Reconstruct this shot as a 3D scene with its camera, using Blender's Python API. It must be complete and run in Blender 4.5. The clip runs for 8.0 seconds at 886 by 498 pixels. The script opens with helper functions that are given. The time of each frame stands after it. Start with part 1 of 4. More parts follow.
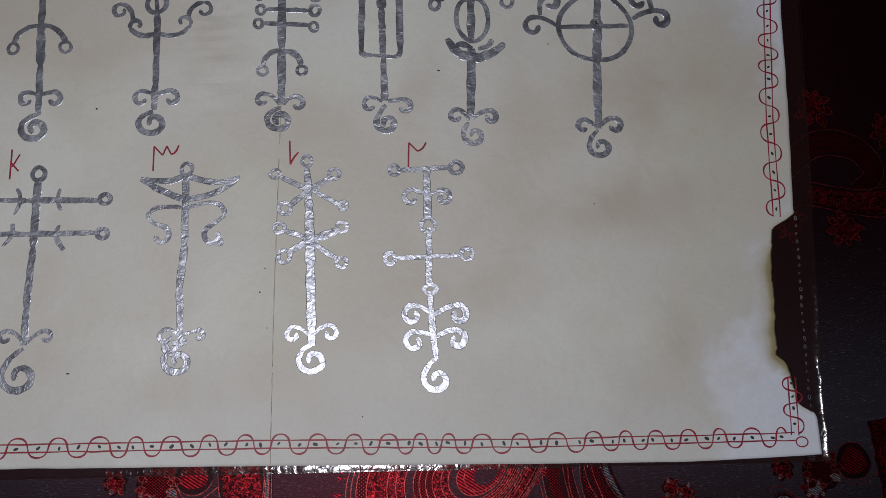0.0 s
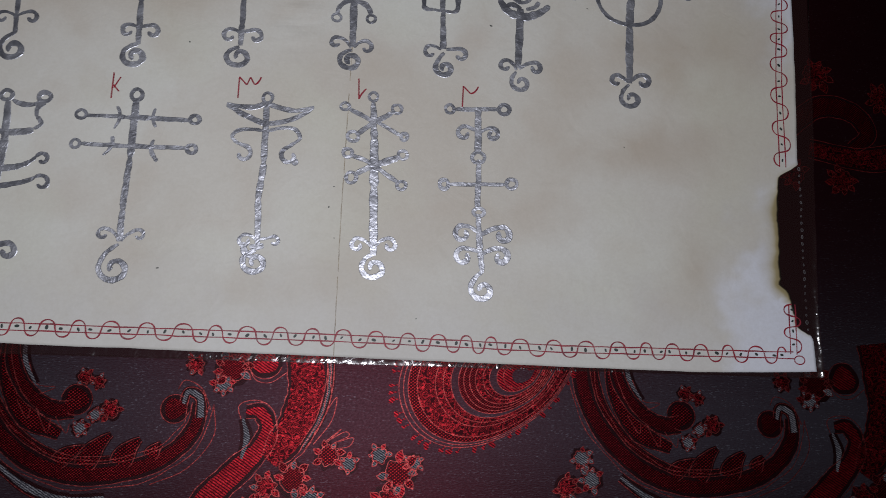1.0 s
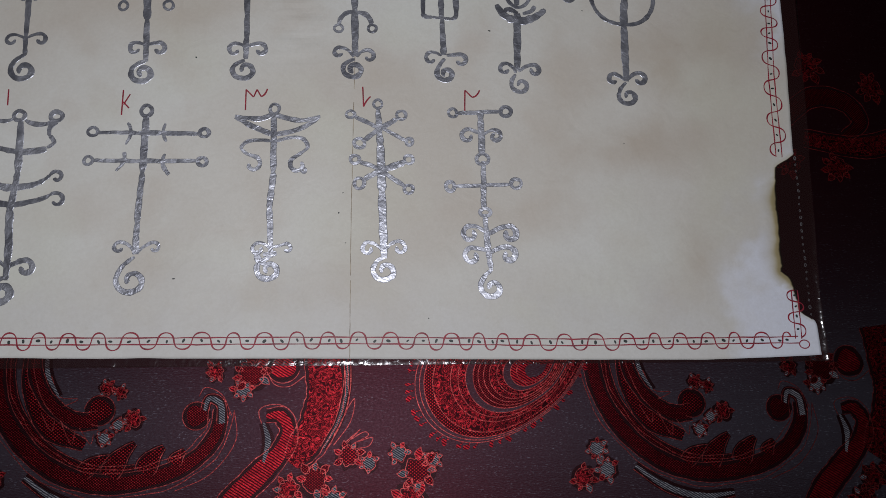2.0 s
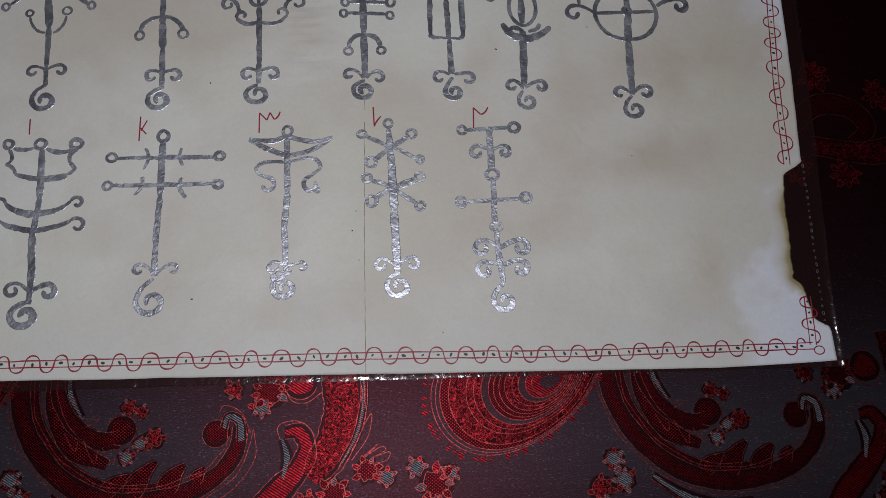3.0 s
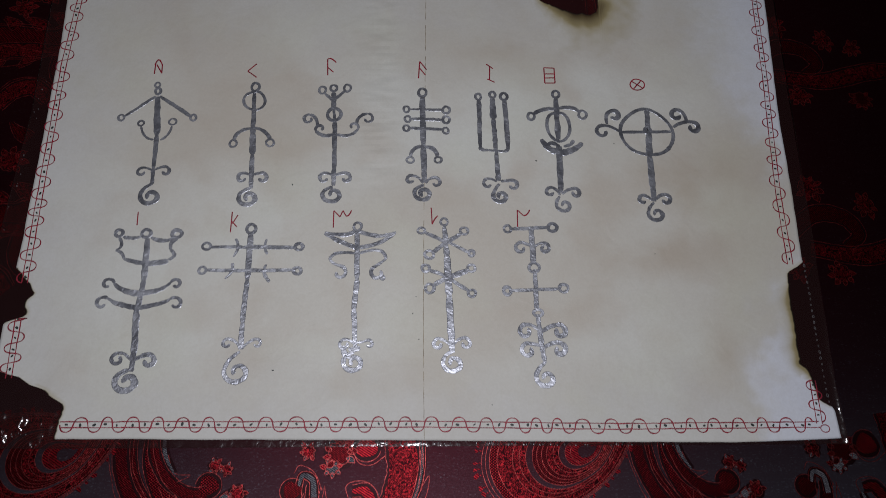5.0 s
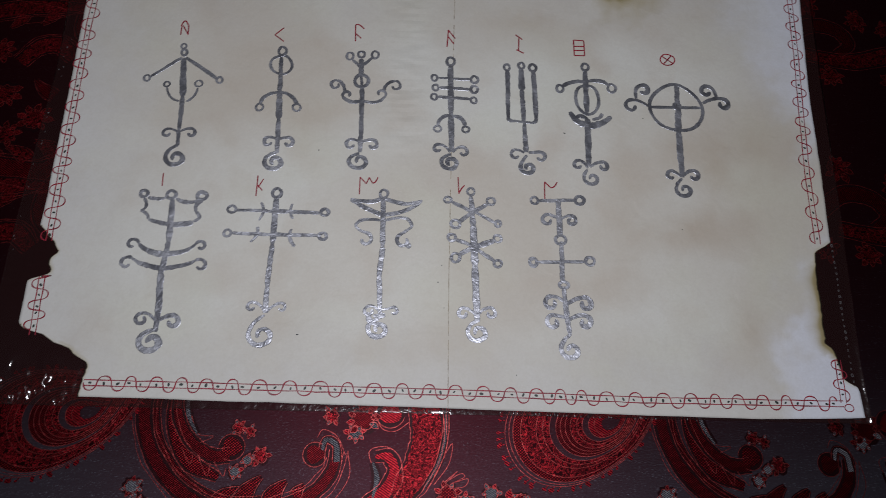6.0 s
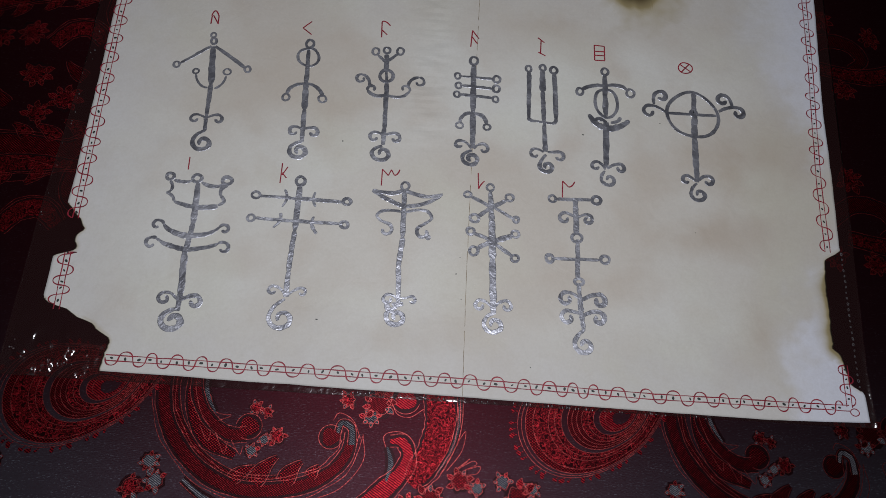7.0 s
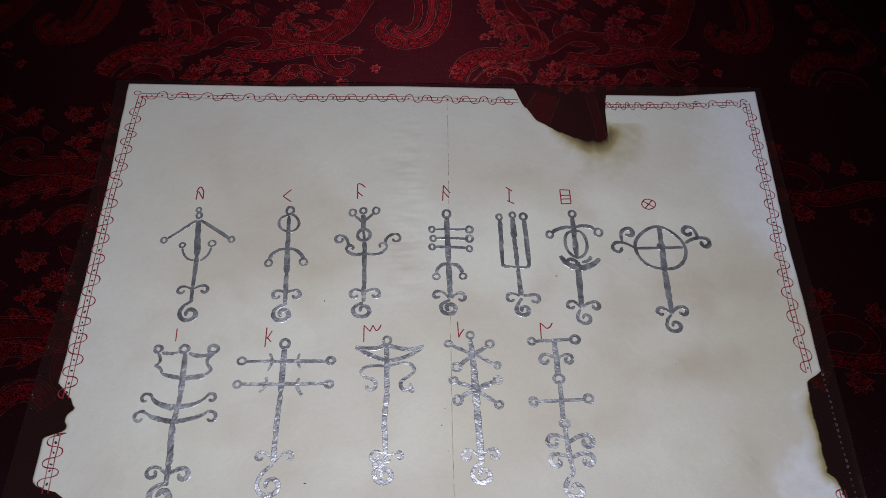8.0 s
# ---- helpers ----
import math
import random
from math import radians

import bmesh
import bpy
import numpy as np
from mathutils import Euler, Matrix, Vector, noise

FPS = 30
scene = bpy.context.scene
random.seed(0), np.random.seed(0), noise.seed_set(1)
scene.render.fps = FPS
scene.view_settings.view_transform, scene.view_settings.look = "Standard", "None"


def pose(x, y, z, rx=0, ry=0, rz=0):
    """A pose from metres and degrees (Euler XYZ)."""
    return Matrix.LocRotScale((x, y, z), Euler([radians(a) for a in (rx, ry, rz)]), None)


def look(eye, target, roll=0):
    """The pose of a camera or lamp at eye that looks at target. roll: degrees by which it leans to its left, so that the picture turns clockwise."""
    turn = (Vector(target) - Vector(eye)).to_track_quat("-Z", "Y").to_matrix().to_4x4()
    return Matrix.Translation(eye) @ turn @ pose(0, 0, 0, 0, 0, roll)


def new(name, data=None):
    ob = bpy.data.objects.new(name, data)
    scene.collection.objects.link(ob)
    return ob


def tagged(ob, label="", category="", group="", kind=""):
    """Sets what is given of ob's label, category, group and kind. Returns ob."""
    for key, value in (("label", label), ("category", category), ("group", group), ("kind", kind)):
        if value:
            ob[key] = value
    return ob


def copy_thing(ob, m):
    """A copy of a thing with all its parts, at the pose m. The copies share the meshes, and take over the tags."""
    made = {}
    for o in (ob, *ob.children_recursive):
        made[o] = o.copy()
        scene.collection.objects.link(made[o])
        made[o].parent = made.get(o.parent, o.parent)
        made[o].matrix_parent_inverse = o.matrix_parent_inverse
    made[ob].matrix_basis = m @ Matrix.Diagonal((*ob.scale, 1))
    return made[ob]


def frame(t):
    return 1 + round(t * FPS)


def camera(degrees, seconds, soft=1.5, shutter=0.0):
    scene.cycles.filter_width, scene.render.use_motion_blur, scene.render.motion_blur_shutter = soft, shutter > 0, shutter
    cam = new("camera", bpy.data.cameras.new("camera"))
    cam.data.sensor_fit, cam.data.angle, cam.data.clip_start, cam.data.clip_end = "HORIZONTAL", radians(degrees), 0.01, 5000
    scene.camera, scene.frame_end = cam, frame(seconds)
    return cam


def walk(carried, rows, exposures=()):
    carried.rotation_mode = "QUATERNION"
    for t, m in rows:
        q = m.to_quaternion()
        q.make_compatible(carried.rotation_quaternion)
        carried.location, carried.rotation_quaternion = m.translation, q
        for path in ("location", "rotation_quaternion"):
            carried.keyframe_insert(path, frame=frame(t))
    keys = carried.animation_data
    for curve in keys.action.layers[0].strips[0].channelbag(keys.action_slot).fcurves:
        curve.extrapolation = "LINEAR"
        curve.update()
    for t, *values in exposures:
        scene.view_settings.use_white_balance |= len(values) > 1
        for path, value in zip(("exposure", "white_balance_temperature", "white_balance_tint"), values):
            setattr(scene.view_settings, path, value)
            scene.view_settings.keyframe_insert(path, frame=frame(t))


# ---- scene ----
FOV = 61.0
TOP = 0.75          # height of the table top
MM = 0.001
cam = camera(FOV, 8.0, soft=0.75, shutter=0.42)
# seconds; eye in metres from the middle of the parchment, on the table; turn in degrees
PATH = [
    (0.0, 0.0453, -0.1245, 0.2762, 11.37, -2.80, -0.98),
    (0.2, 0.0441, -0.1269, 0.2802, 11.28, -2.93, -0.97),
    (0.5, 0.0368, -0.1497, 0.2967, 12.50, -3.38, -0.60),
    (0.8, 0.0258, -0.1634, 0.3007, 12.38, -3.80, 1.48),
    (1.0, 0.0191, -0.1714, 0.3025, 13.04, -4.32, 1.41),
    (1.2, 0.0164, -0.1755, 0.3026, 13.69, -4.14, 1.00),
    (2.3, 0.0127, -0.1782, 0.3109, 14.20, -4.16, -1.12),
    (2.5, 0.0129, -0.1818, 0.3122, 14.98, -4.07, -1.05),
    (3.0, 0.0136, -0.1811, 0.3112, 15.76, -2.69, -1.98),
    (3.5, 0.0047, -0.1851, 0.3267, 17.69, -2.82, -1.29),
    (3.8, -0.0045, -0.1892, 0.3334, 18.96, -2.26, -0.81),
    (4.0, -0.0086, -0.1812, 0.3426, 19.90, -1.52, 0.04),
    (4.2, -0.0103, -0.1739, 0.3590, 21.89, -2.69, -0.48),
    (5.3, -0.0137, -0.2061, 0.3544, 22.97, -3.04, -0.80),
    (5.5, -0.0200, -0.2051, 0.3550, 22.60, -3.40, -0.64),
    (6.0, -0.0248, -0.2071, 0.3490, 21.80, -3.46, 0.70),
    (6.3, -0.0343, -0.2145, 0.3511, 22.11, -3.42, 2.35),
    (6.5, -0.0358, -0.2180, 0.3501, 22.24, -3.75, 2.91),
    (7.0, -0.0362, -0.2195, 0.3510, 22.62, -4.61, 2.66),
    (7.3, -0.0341, -0.2153, 0.3537, 23.31, -4.49, 1.16),
    (7.5, -0.0272, -0.2076, 0.3586, 25.24, -4.26, -0.95),
    (7.6, -0.0209, -0.2048, 0.3656, 26.68, -3.89, -0.93),
    (7.9, -0.0238, -0.2144, 0.3671, 32.63, -2.67, -0.90),
    (8.0, -0.0226, -0.2130, 0.3675, 32.46, -2.06, -1.06),
]
walk(cam, [(t, pose(x, y, TOP + z, rx, ry, rz)) for t, x, y, z, rx, ry, rz in PATH], [(0.0, -0.1), (0.5, -0.19), (1.0, 0.03), (2.5, 0.02), (3.5, -0.08), (5.5, 0.0), (6.5, 0.16), (7.0, 0.14), (7.5, 0.14), (8.0, 0.36)])

# ---- light: one small unseen fixed lamp, added in place of a torch at the camera, and what the room throws back ----
world = bpy.data.worlds.new("room_dark")
scene.world = world
world.use_nodes = True
world.node_tree.nodes["Background"].inputs["Color"].default_value = (0.5, 0.55, 0.65, 1)
world.node_tree.nodes["Background"].inputs["Strength"].default_value = 0.02
lamp_data = bpy.data.lights.new("table_lamp", "AREA")
lamp_data.shape, lamp_data.size, lamp_data.energy, lamp_data.spread = "DISK", 0.09, 0.96, radians(74)
lamp_data.color = (0.925, 0.94, 1.03)
lamp = new("table_lamp", lamp_data)
lamp.matrix_world = look((-0.02, -0.16, TOP + 1.0), (-0.02, -0.095, TOP))


# ---- materials ----
class Mat:
    """A small node tree round one Principled shader."""

    def __init__(self, name, **sockets):
        self.m = bpy.data.materials.new(name)
        self.m.use_nodes = True
        self.t = self.m.node_tree
        self.b = self.t.nodes["Principled BSDF"]
        for key, value in sockets.items():
            self.b.inputs[key.replace("_", " ")].default_value = value
        self.co = self.t.nodes.new("ShaderNodeTexCoord").outputs["Object"]

    def n(self, kind, ins=()):
        node = self.t.nodes.new("ShaderNode" + kind)
        for key, value in dict(ins).items():
            if isinstance(value, bpy.types.NodeSocket):
                self.t.links.new(value, node.inputs[key])
            else:
                node.inputs[key].default_value = value
        return node

    def wave(self, co, scale, distort, way):
        node = self.n("TexWave", {"Vector": co, "Scale": scale, "Distortion": distort, "Detail": 1})
        node.wave_type, node.bands_direction = "BANDS", way
        return node.outputs["Fac"]

    def noise(self, scale, detail=3.0, rough=0.55, distort=0.0, co=None):
        return self.n("TexNoise", {"Vector": co or self.co, "Scale": scale, "Detail": detail, "Roughness": rough, "Distortion": distort}).outputs["Fac"]

    def ramp(self, fac, lo, hi, a=(0, 0, 0, 1), b=(1, 1, 1, 1)):
        r = self.n("ValToRGB", {"Fac": fac})
        r.color_ramp.elements[0].position, r.color_ramp.elements[1].position = lo, hi
        r.color_ramp.elements[0].color, r.color_ramp.elements[1].color = a, b
        return r.outputs["Color"]

    def mix(self, fac, a, b, blend="MIX"):
        x = self.n("Mix")
        x.data_type, x.blend_type = "RGBA", blend
        for key, value in ((0, fac), (6, a), (7, b)):
            if isinstance(value, bpy.types.NodeSocket):
                self.t.links.new(value, x.inputs[key])
            else:
                x.inputs[key].default_value = value
        return x.outputs[2]

    def math(self, op, a, b=0.0, clamp=False):
        node = self.n("Math", {0: a, 1: b})
        node.operation, node.use_clamp = op, clamp
        return node.outputs[0]

    def set(self, name, value):
        self.t.links.new(value, self.b.inputs[name])
        return self

    def bump(self, height, strength, distance):
        self.set("Normal", self.n("Bump", {"Height": height, "Strength": strength, "Distance": distance}).outputs["Normal"])
        return self

    def along(self, x, y, shader=None):
        """The way in which the gloss of the threads spreads: square to the way they run."""
        self.t.links.new(self.n("CombineXYZ", {0: x, 1: y, 2: 0.0}).outputs[0], (shader or self.b).inputs["Tangent"])

    def lattice(self, px, py):
        """Staggered short floats, px by py millimetres."""
        place = self.n("SeparateXYZ", {0: self.co})
        u = self.math("COSINE", self.math("MULTIPLY", place.outputs[0], math.tau / (px * MM)))
        v = self.math("COSINE", self.math("MULTIPLY", place.outputs[1], math.tau / (py * MM)))
        return self.math("MULTIPLY", u, v)

    def attribute(self, name):
        node = self.n("Attribute")
        node.attribute_name = name
        return node.outputs["Fac"]


def rgb(r, g, b):
    return (r, g, b, 1)


def parchment_material():
    m = Mat("tea_stained_parchment", Roughness=0.58)
    m.b.inputs["Specular IOR Level"].default_value = 0.3
    clouds = m.noise(8, 3, 0.5, 0.2)
    blots = m.noise(30, 3, 0.5, 0.3)
    tint = m.noise(17, 2, 0.5, 0.0, m.n("Mapping", {"Vector": m.co, "Location": (3.1, 1.7, 0.4)}).outputs["Vector"])
    grain = m.noise(900, 3, 0.6)
    fibre = m.noise(260, 4, 0.65, 0.6)
    tan = m.mix(m.ramp(clouds, 0.39, 0.60), rgb(0.715, 0.71, 0.65), rgb(0.61, 0.567, 0.49))
    tan = m.mix(m.math("MULTIPLY", m.ramp(blots, 0.5, 0.75), 0.5), tan, rgb(0.565, 0.495, 0.41))
    tan = m.mix(m.math("MULTIPLY", m.ramp(tint, 0.5, 0.75), 0.45), tan, rgb(0.68, 0.69, 0.56))
    tan = m.mix(m.math("MULTIPLY", m.attribute("stain"), m.math("ADD", 0.45, m.math("MULTIPLY", m.ramp(blots, 0.3, 0.65), 0.55))), tan, rgb(0.47, 0.385, 0.29))
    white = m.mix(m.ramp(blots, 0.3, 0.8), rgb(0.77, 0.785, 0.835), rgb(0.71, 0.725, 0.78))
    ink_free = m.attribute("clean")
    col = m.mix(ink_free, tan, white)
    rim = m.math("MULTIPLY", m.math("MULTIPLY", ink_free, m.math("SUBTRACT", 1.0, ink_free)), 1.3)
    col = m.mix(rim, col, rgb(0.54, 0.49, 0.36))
    col = m.mix(m.ramp(grain, 0.35, 0.7), col, m.mix(0.10, col, rgb(0.35, 0.3, 0.22)))
    col = m.mix(m.ramp(fibre, 0.5, 0.75), col, m.mix(0.07, col, rgb(0.40, 0.33, 0.22)))
    burn = m.math("ADD", m.attribute("scorch"), m.math("MULTIPLY", m.math("SUBTRACT", blots, 0.5), 0.2))
    col = m.mix(m.ramp(burn, 0.10, 0.50), col, rgb(0.40, 0.33, 0.17))
    col = m.mix(m.ramp(burn, 0.38, 0.95), col, rgb(0.085, 0.055, 0.022))
    col = m.mix(m.ramp(m.attribute("char"), 0.35, 0.75), col, rgb(0.018, 0.011, 0.008))
    m.set("Base Color", col)
    creases = m.noise(70, 3, 0.5, 1.2)
    waves = m.math("ADD", creases, m.math("MULTIPLY", m.attribute("ripple"), 2.6))
    m.bump(m.math("ADD", m.math("MULTIPLY", grain, 0.03), waves), 0.24, 0.002)
    return m.m


def silver_material():
    m = Mat("silver_paint", Metallic=0.72)
    worn = m.noise(420, 3, 0.6, 0.5)
    patch = m.noise(105, 2, 0.5, 0.8)
    dents = m.noise(300, 3, 0.55, 0.7)
    tone = m.math("ADD", m.math("MULTIPLY", patch, 0.8), m.math("MULTIPLY", worn, 0.2))
    m.set("Base Color", m.mix(m.ramp(tone, 0.36, 0.64), rgb(0.24, 0.243, 0.27), rgb(0.46, 0.465, 0.50)))
    m.set("Roughness", m.math("ADD", 0.24, m.math("MULTIPLY", patch, 0.28)))
    m.bump(m.math("ADD", m.math("MULTIPLY", worn, 0.25), dents), 0.36, 0.0009)
    return m.m


def pen_material(name, a, b):
    m = Mat(name, Roughness=0.55)
    m.set("Base Color", m.mix(m.ramp(m.noise(260, 3), 0.35, 0.7), a, b))
    return m.m


def ground_material():
    """Satin of two threads: blue-grey warp that runs along y, dark red weft along x."""
    m = Mat("dark_satin_weave", Anisotropic=0.82, Metallic=0.93)
    m.along(0.0, 1.0)
    slub = m.noise(1100, 2)
    big = m.noise(9, 3)
    fine = m.noise(2100, 2, 0.6, 0.0, m.n("Mapping", {"Vector": m.co, "Scale": (0.32, 1.0, 1.0)}).outputs["Vector"])
    streak = m.noise(420, 2, 0.5, 0.0, m.n("Mapping", {"Vector": m.co, "Scale": (0.2, 1.0, 1.0)}).outputs["Vector"])
    fleck = m.math("MULTIPLY", m.ramp(fine, 0.58, 0.66), m.ramp(streak, 0.4, 0.62))
    col = m.mix(m.ramp(big, 0.35, 0.7), rgb(0.095, 0.010, 0.017), rgb(0.120, 0.013, 0.021))
    m.set("Base Color", m.mix(m.math("MULTIPLY", fleck, 0.40), col, rgb(0.24, 0.13, 0.155)))
    rough = m.math("ADD", 0.50, m.math("MULTIPLY", slub, 0.2))
    m.set("Roughness", rough)
    relief = m.n("Bump", {"Height": m.math("ADD", fine, m.math("MULTIPLY", slub, 0.3)), "Strength": 0.12, "Distance": 0.0003}).outputs["Normal"]
    m.set("Normal", relief)
    warp = m.n("BsdfPrincipled", {"Roughness": m.math("SUBTRACT", rough, 0.16), "Anisotropic": 0.93, "Metallic": 0.9, "Normal": relief})
    m.t.links.new(m.mix(m.math("MULTIPLY", fleck, 0.5), rgb(0.0055, 0.0075, 0.0105), rgb(0.055, 0.062, 0.075)), warp.inputs["Base Color"])
    m.along(1.0, 0.0, warp)
    both = m.n("MixShader", {0: 0.55, 1: m.b.outputs[0], 2: warp.outputs[0]})
    m.t.links.new(both.outputs[0], m.t.nodes["Material Output"].inputs["Surface"])
    return m.m


def thread_material(name, low, high, pitch, kind, rough=0.56, metal=0.94, warp=False):
    """Figured thread: 'twill' in staggered floats, 'stripe' in slanting lines, 'vein' in little worms, 'line' in short stitches."""
    m = Mat(name, Roughness=rough, Metallic=metal, Anisotropic=0.78)
    m.b.inputs["Specular IOR Level"].default_value = 0.5
    if warp:
        m.along(1.0, 0.0)
    else:
        m.along(0.0, 1.0)
    if kind == "vein":
        hills = m.noise(0.36 / (pitch * MM), 1, 0.5, 0.9)
        ridge = m.math("ABSOLUTE", m.math("SUBTRACT", hills, 0.5))
        fac = m.math("SUBTRACT", 1.0, m.ramp(ridge, 0.025, 0.06))
        fill = m.math("MULTIPLY", m.ramp(m.lattice(pitch * 1.9, pitch * 1.7), 0.0, 0.4), m.ramp(hills, 0.5, 0.56))
        fac = m.math("MAXIMUM", fac, m.math("MULTIPLY", fill, 0.55))
    elif kind == "twill":
        fac = m.ramp(m.lattice(pitch * 1.35, pitch * 1.1), 0.18, 0.62)
    elif kind == "line":
        fac = m.ramp(m.noise(0.5 / (pitch * MM), 1, 0.5, 0.4), 0.22, 0.60)
    else:
        turned = m.n("Mapping", {"Vector": m.co, "Rotation": (0, 0, radians(32))}).outputs["Vector"]
        fac = m.ramp(m.wave(turned, 0.314 / (pitch * MM), 1.2, "Y"), 0.28, 0.6)
    wear = m.ramp(m.noise(160, 3), 0.3, 0.75)
    fac = m.math("MULTIPLY", fac, m.math("ADD", 0.45, m.math("MULTIPLY", wear, 0.55)))
    dash = m.noise(1500, 2, 0.6, 0.0, m.n("Mapping", {"Vector": m.co, "Scale": (0.4, 1.0, 1.0)}).outputs["Vector"])
    fac = m.math("MULTIPLY", fac, m.math("ADD", 0.4, m.math("MULTIPLY", m.ramp(dash, 0.36, 0.64), 0.75)))
    m.set("Base Color", m.mix(fac, low, high))
    m.bump(fac, 0.16, 0.0003)
    return m.m


def film_material():
    m = Mat("clear_laminate")
    out = m.t.nodes["Material Output"]
    clear = m.n("BsdfTransparent", {"Color": rgb(0.66, 0.60, 0.60)})
    gloss = m.n("BsdfGlossy", {"Roughness": 0.13, "Color": rgb(1, 1, 1)})
    bump = m.n("Bump", {"Height": m.noise(260, 2, 0.5, 0.8), "Strength": 0.16, "Distance": 0.0012})
    m.t.links.new(bump.outputs["Normal"], gloss.inputs["Normal"])
    facing = m.n("Fresnel", {"IOR": 1.5, "Normal": bump.outputs["Normal"]})
    haze = m.n("MixShader", {0: 0.03, 1: clear.outputs[0], 2: m.n("BsdfDiffuse", {"Color": rgb(0.46, 0.22, 0.21)}).outputs[0]})
    both = m.n("MixShader", {0: facing.outputs[0], 1: haze.outputs[0], 2: gloss.outputs[0]})
    m.t.links.new(both.outputs[0], out.inputs["Surface"])
    return m.m


def plain_material(name, a, b, scale, rough):
    m = Mat(name, Roughness=rough)
    f = m.noise(scale, 4)
    m.set("Base Color", m.mix(m.ramp(f, 0.35, 0.7), a, b))
    m.bump(f, 0.15, 0.002)
    return m.m


PARCHMENT = parchment_material()
SILVER = silver_material()
RED_PEN = pen_material("red_pen", rgb(0.32, 0.007, 0.024), rgb(0.16, 0.005, 0.018))
GREEN_DOT = pen_material("green_black_pen", rgb(0.012, 0.03, 0.02), rgb(0.02, 0.015, 0.02))
BROWN_LINE = pen_material("brown_crease", rgb(0.16, 0.11, 0.06), rgb(0.45, 0.38, 0.27))
FILM = film_material()
# metallic, so that clear pockets in the film show as bright glints
BEAD = Mat("glinting_blister", Roughness=0.30, Metallic=0.75, Base_Color=rgb(0.5, 0.5, 0.52)).m
GROUND = ground_material()
TWILL = thread_material("red_twill", rgb(0.03, 0.003, 0.005), rgb(0.72, 0.028, 0.04), 1.1, "twill")
VEIN = thread_material("red_veined_weave", rgb(0.03, 0.003, 0.005), rgb(0.66, 0.03, 0.042), 0.5, "vein")
STRIPE = thread_material("red_striped_weave", rgb(0.045, 0.003, 0.006), rgb(0.66, 0.026, 0.04), 0.95, "stripe")
GREY = thread_material("grey_striped_weave", rgb(0.008, 0.007, 0.010), rgb(0.115, 0.112, 0.12), 0.75, "stripe", 0.46, 0.93, True)
PALE = thread_material("rose_outline_thread", rgb(0.10, 0.006, 0.010), rgb(0.72, 0.13, 0.12), 0.45, "line")
DOTTED = thread_material("dark_red_dotted_weave", rgb(0.035, 0.003, 0.005), rgb(0.46, 0.02, 0.028), 0.9, "twill")
ROSE = thread_material("red_outline_thread", rgb(0.12, 0.007, 0.012), rgb(0.80, 0.10, 0.09), 0.45, "line")
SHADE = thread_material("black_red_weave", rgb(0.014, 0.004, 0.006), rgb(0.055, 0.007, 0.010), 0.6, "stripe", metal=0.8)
OUTLINE = [PALE]
WOOD = plain_material("brown_wood", rgb(0.16, 0.08, 0.04), rgb(0.10, 0.05, 0.025), 30, 0.45)
PLASTER = plain_material("dim_plaster", rgb(0.50, 0.48, 0.45), rgb(0.44, 0.42, 0.40), 3, 0.8)
CARPET = plain_material("brown_carpet", rgb(0.16, 0.12, 0.10), rgb(0.11, 0.08, 0.07), 60, 0.9)


# ---- building helpers (millimetres in, metres out) ----
def part(name, bm, material, parent, label="", z=0.0):
    me = bpy.data.meshes.new(name)
    bm.to_mesh(me)
    bm.free()
    me.materials.append(material)
    ob = new(name, me)
    ob.parent = parent
    ob.location.z = z * MM
    return tagged(ob, label)


def thing(name, label, category, at=(0, 0, 0)):
    ob = new(name)
    ob.location = at
    ob.empty_display_size = 0.05
    return tagged(ob, label, category)


def box(x0, x1, y0, y1, z0, z1, bevel=0.0):
    bm = bmesh.new()
    bmesh.ops.create_cube(bm, size=1)
    for v in bm.verts:
        v.co = Vector(((x0 + x1) / 2 + v.co.x * (x1 - x0), (y0 + y1) / 2 + v.co.y * (y1 - y0), (z0 + z1) / 2 + v.co.z * (z1 - z0)))
    if bevel:
        bmesh.ops.bevel(bm, geom=bm.edges[:], offset=bevel, segments=2, affect="EDGES")
    return bm


def straight(x0, y0, x1, y1, n=8):
    return [Vector((x0 + (x1 - x0) * i / n, y0 + (y1 - y0) * i / n)) for i in range(n + 1)]


def bent(x0, y0, cx, cy, x1, y1, n=14):
    a, c, b = Vector((x0, y0)), Vector((cx, cy)), Vector((x1, y1))
    return [a * (1 - s) ** 2 + c * 2 * s * (1 - s) + b * s * s for s in (i / n for i in range(n + 1))]


def spiral(sx, sy, cx, cy, turns, tight=0.62):
    """Winds from the start round the centre, inwards; turns above 0 run anticlockwise."""
    c, d = Vector((cx, cy)), Vector((sx - cx, sy - cy))
    r, a = d.length, math.atan2(d.y, d.x)
    n = max(8, int(abs(turns) * 26))
    return [c + Vector((math.cos(a + turns * math.tau * i / n), math.sin(a + turns * math.tau * i / n))) * r * (1 - tight * (i / n) ** 1.1) for i in range(n + 1)]


def hooked(px, py, sx, sy, cx, cy, turns, tight=0.62):
    """A lead-in from P that runs smoothly into a spiral at S."""
    s, c, p = Vector((sx, sy)), Vector((cx, cy)), Vector((px, py))
    d = (s - c).normalized()
    along = Vector((-d.y, d.x)) * (1 if turns > 0 else -1)
    k = s - along * (p - s).length * 0.5
    return bent(px, py, k.x, k.y, sx, sy, 10)[:-1] + spiral(sx, sy, cx, cy, turns, tight)


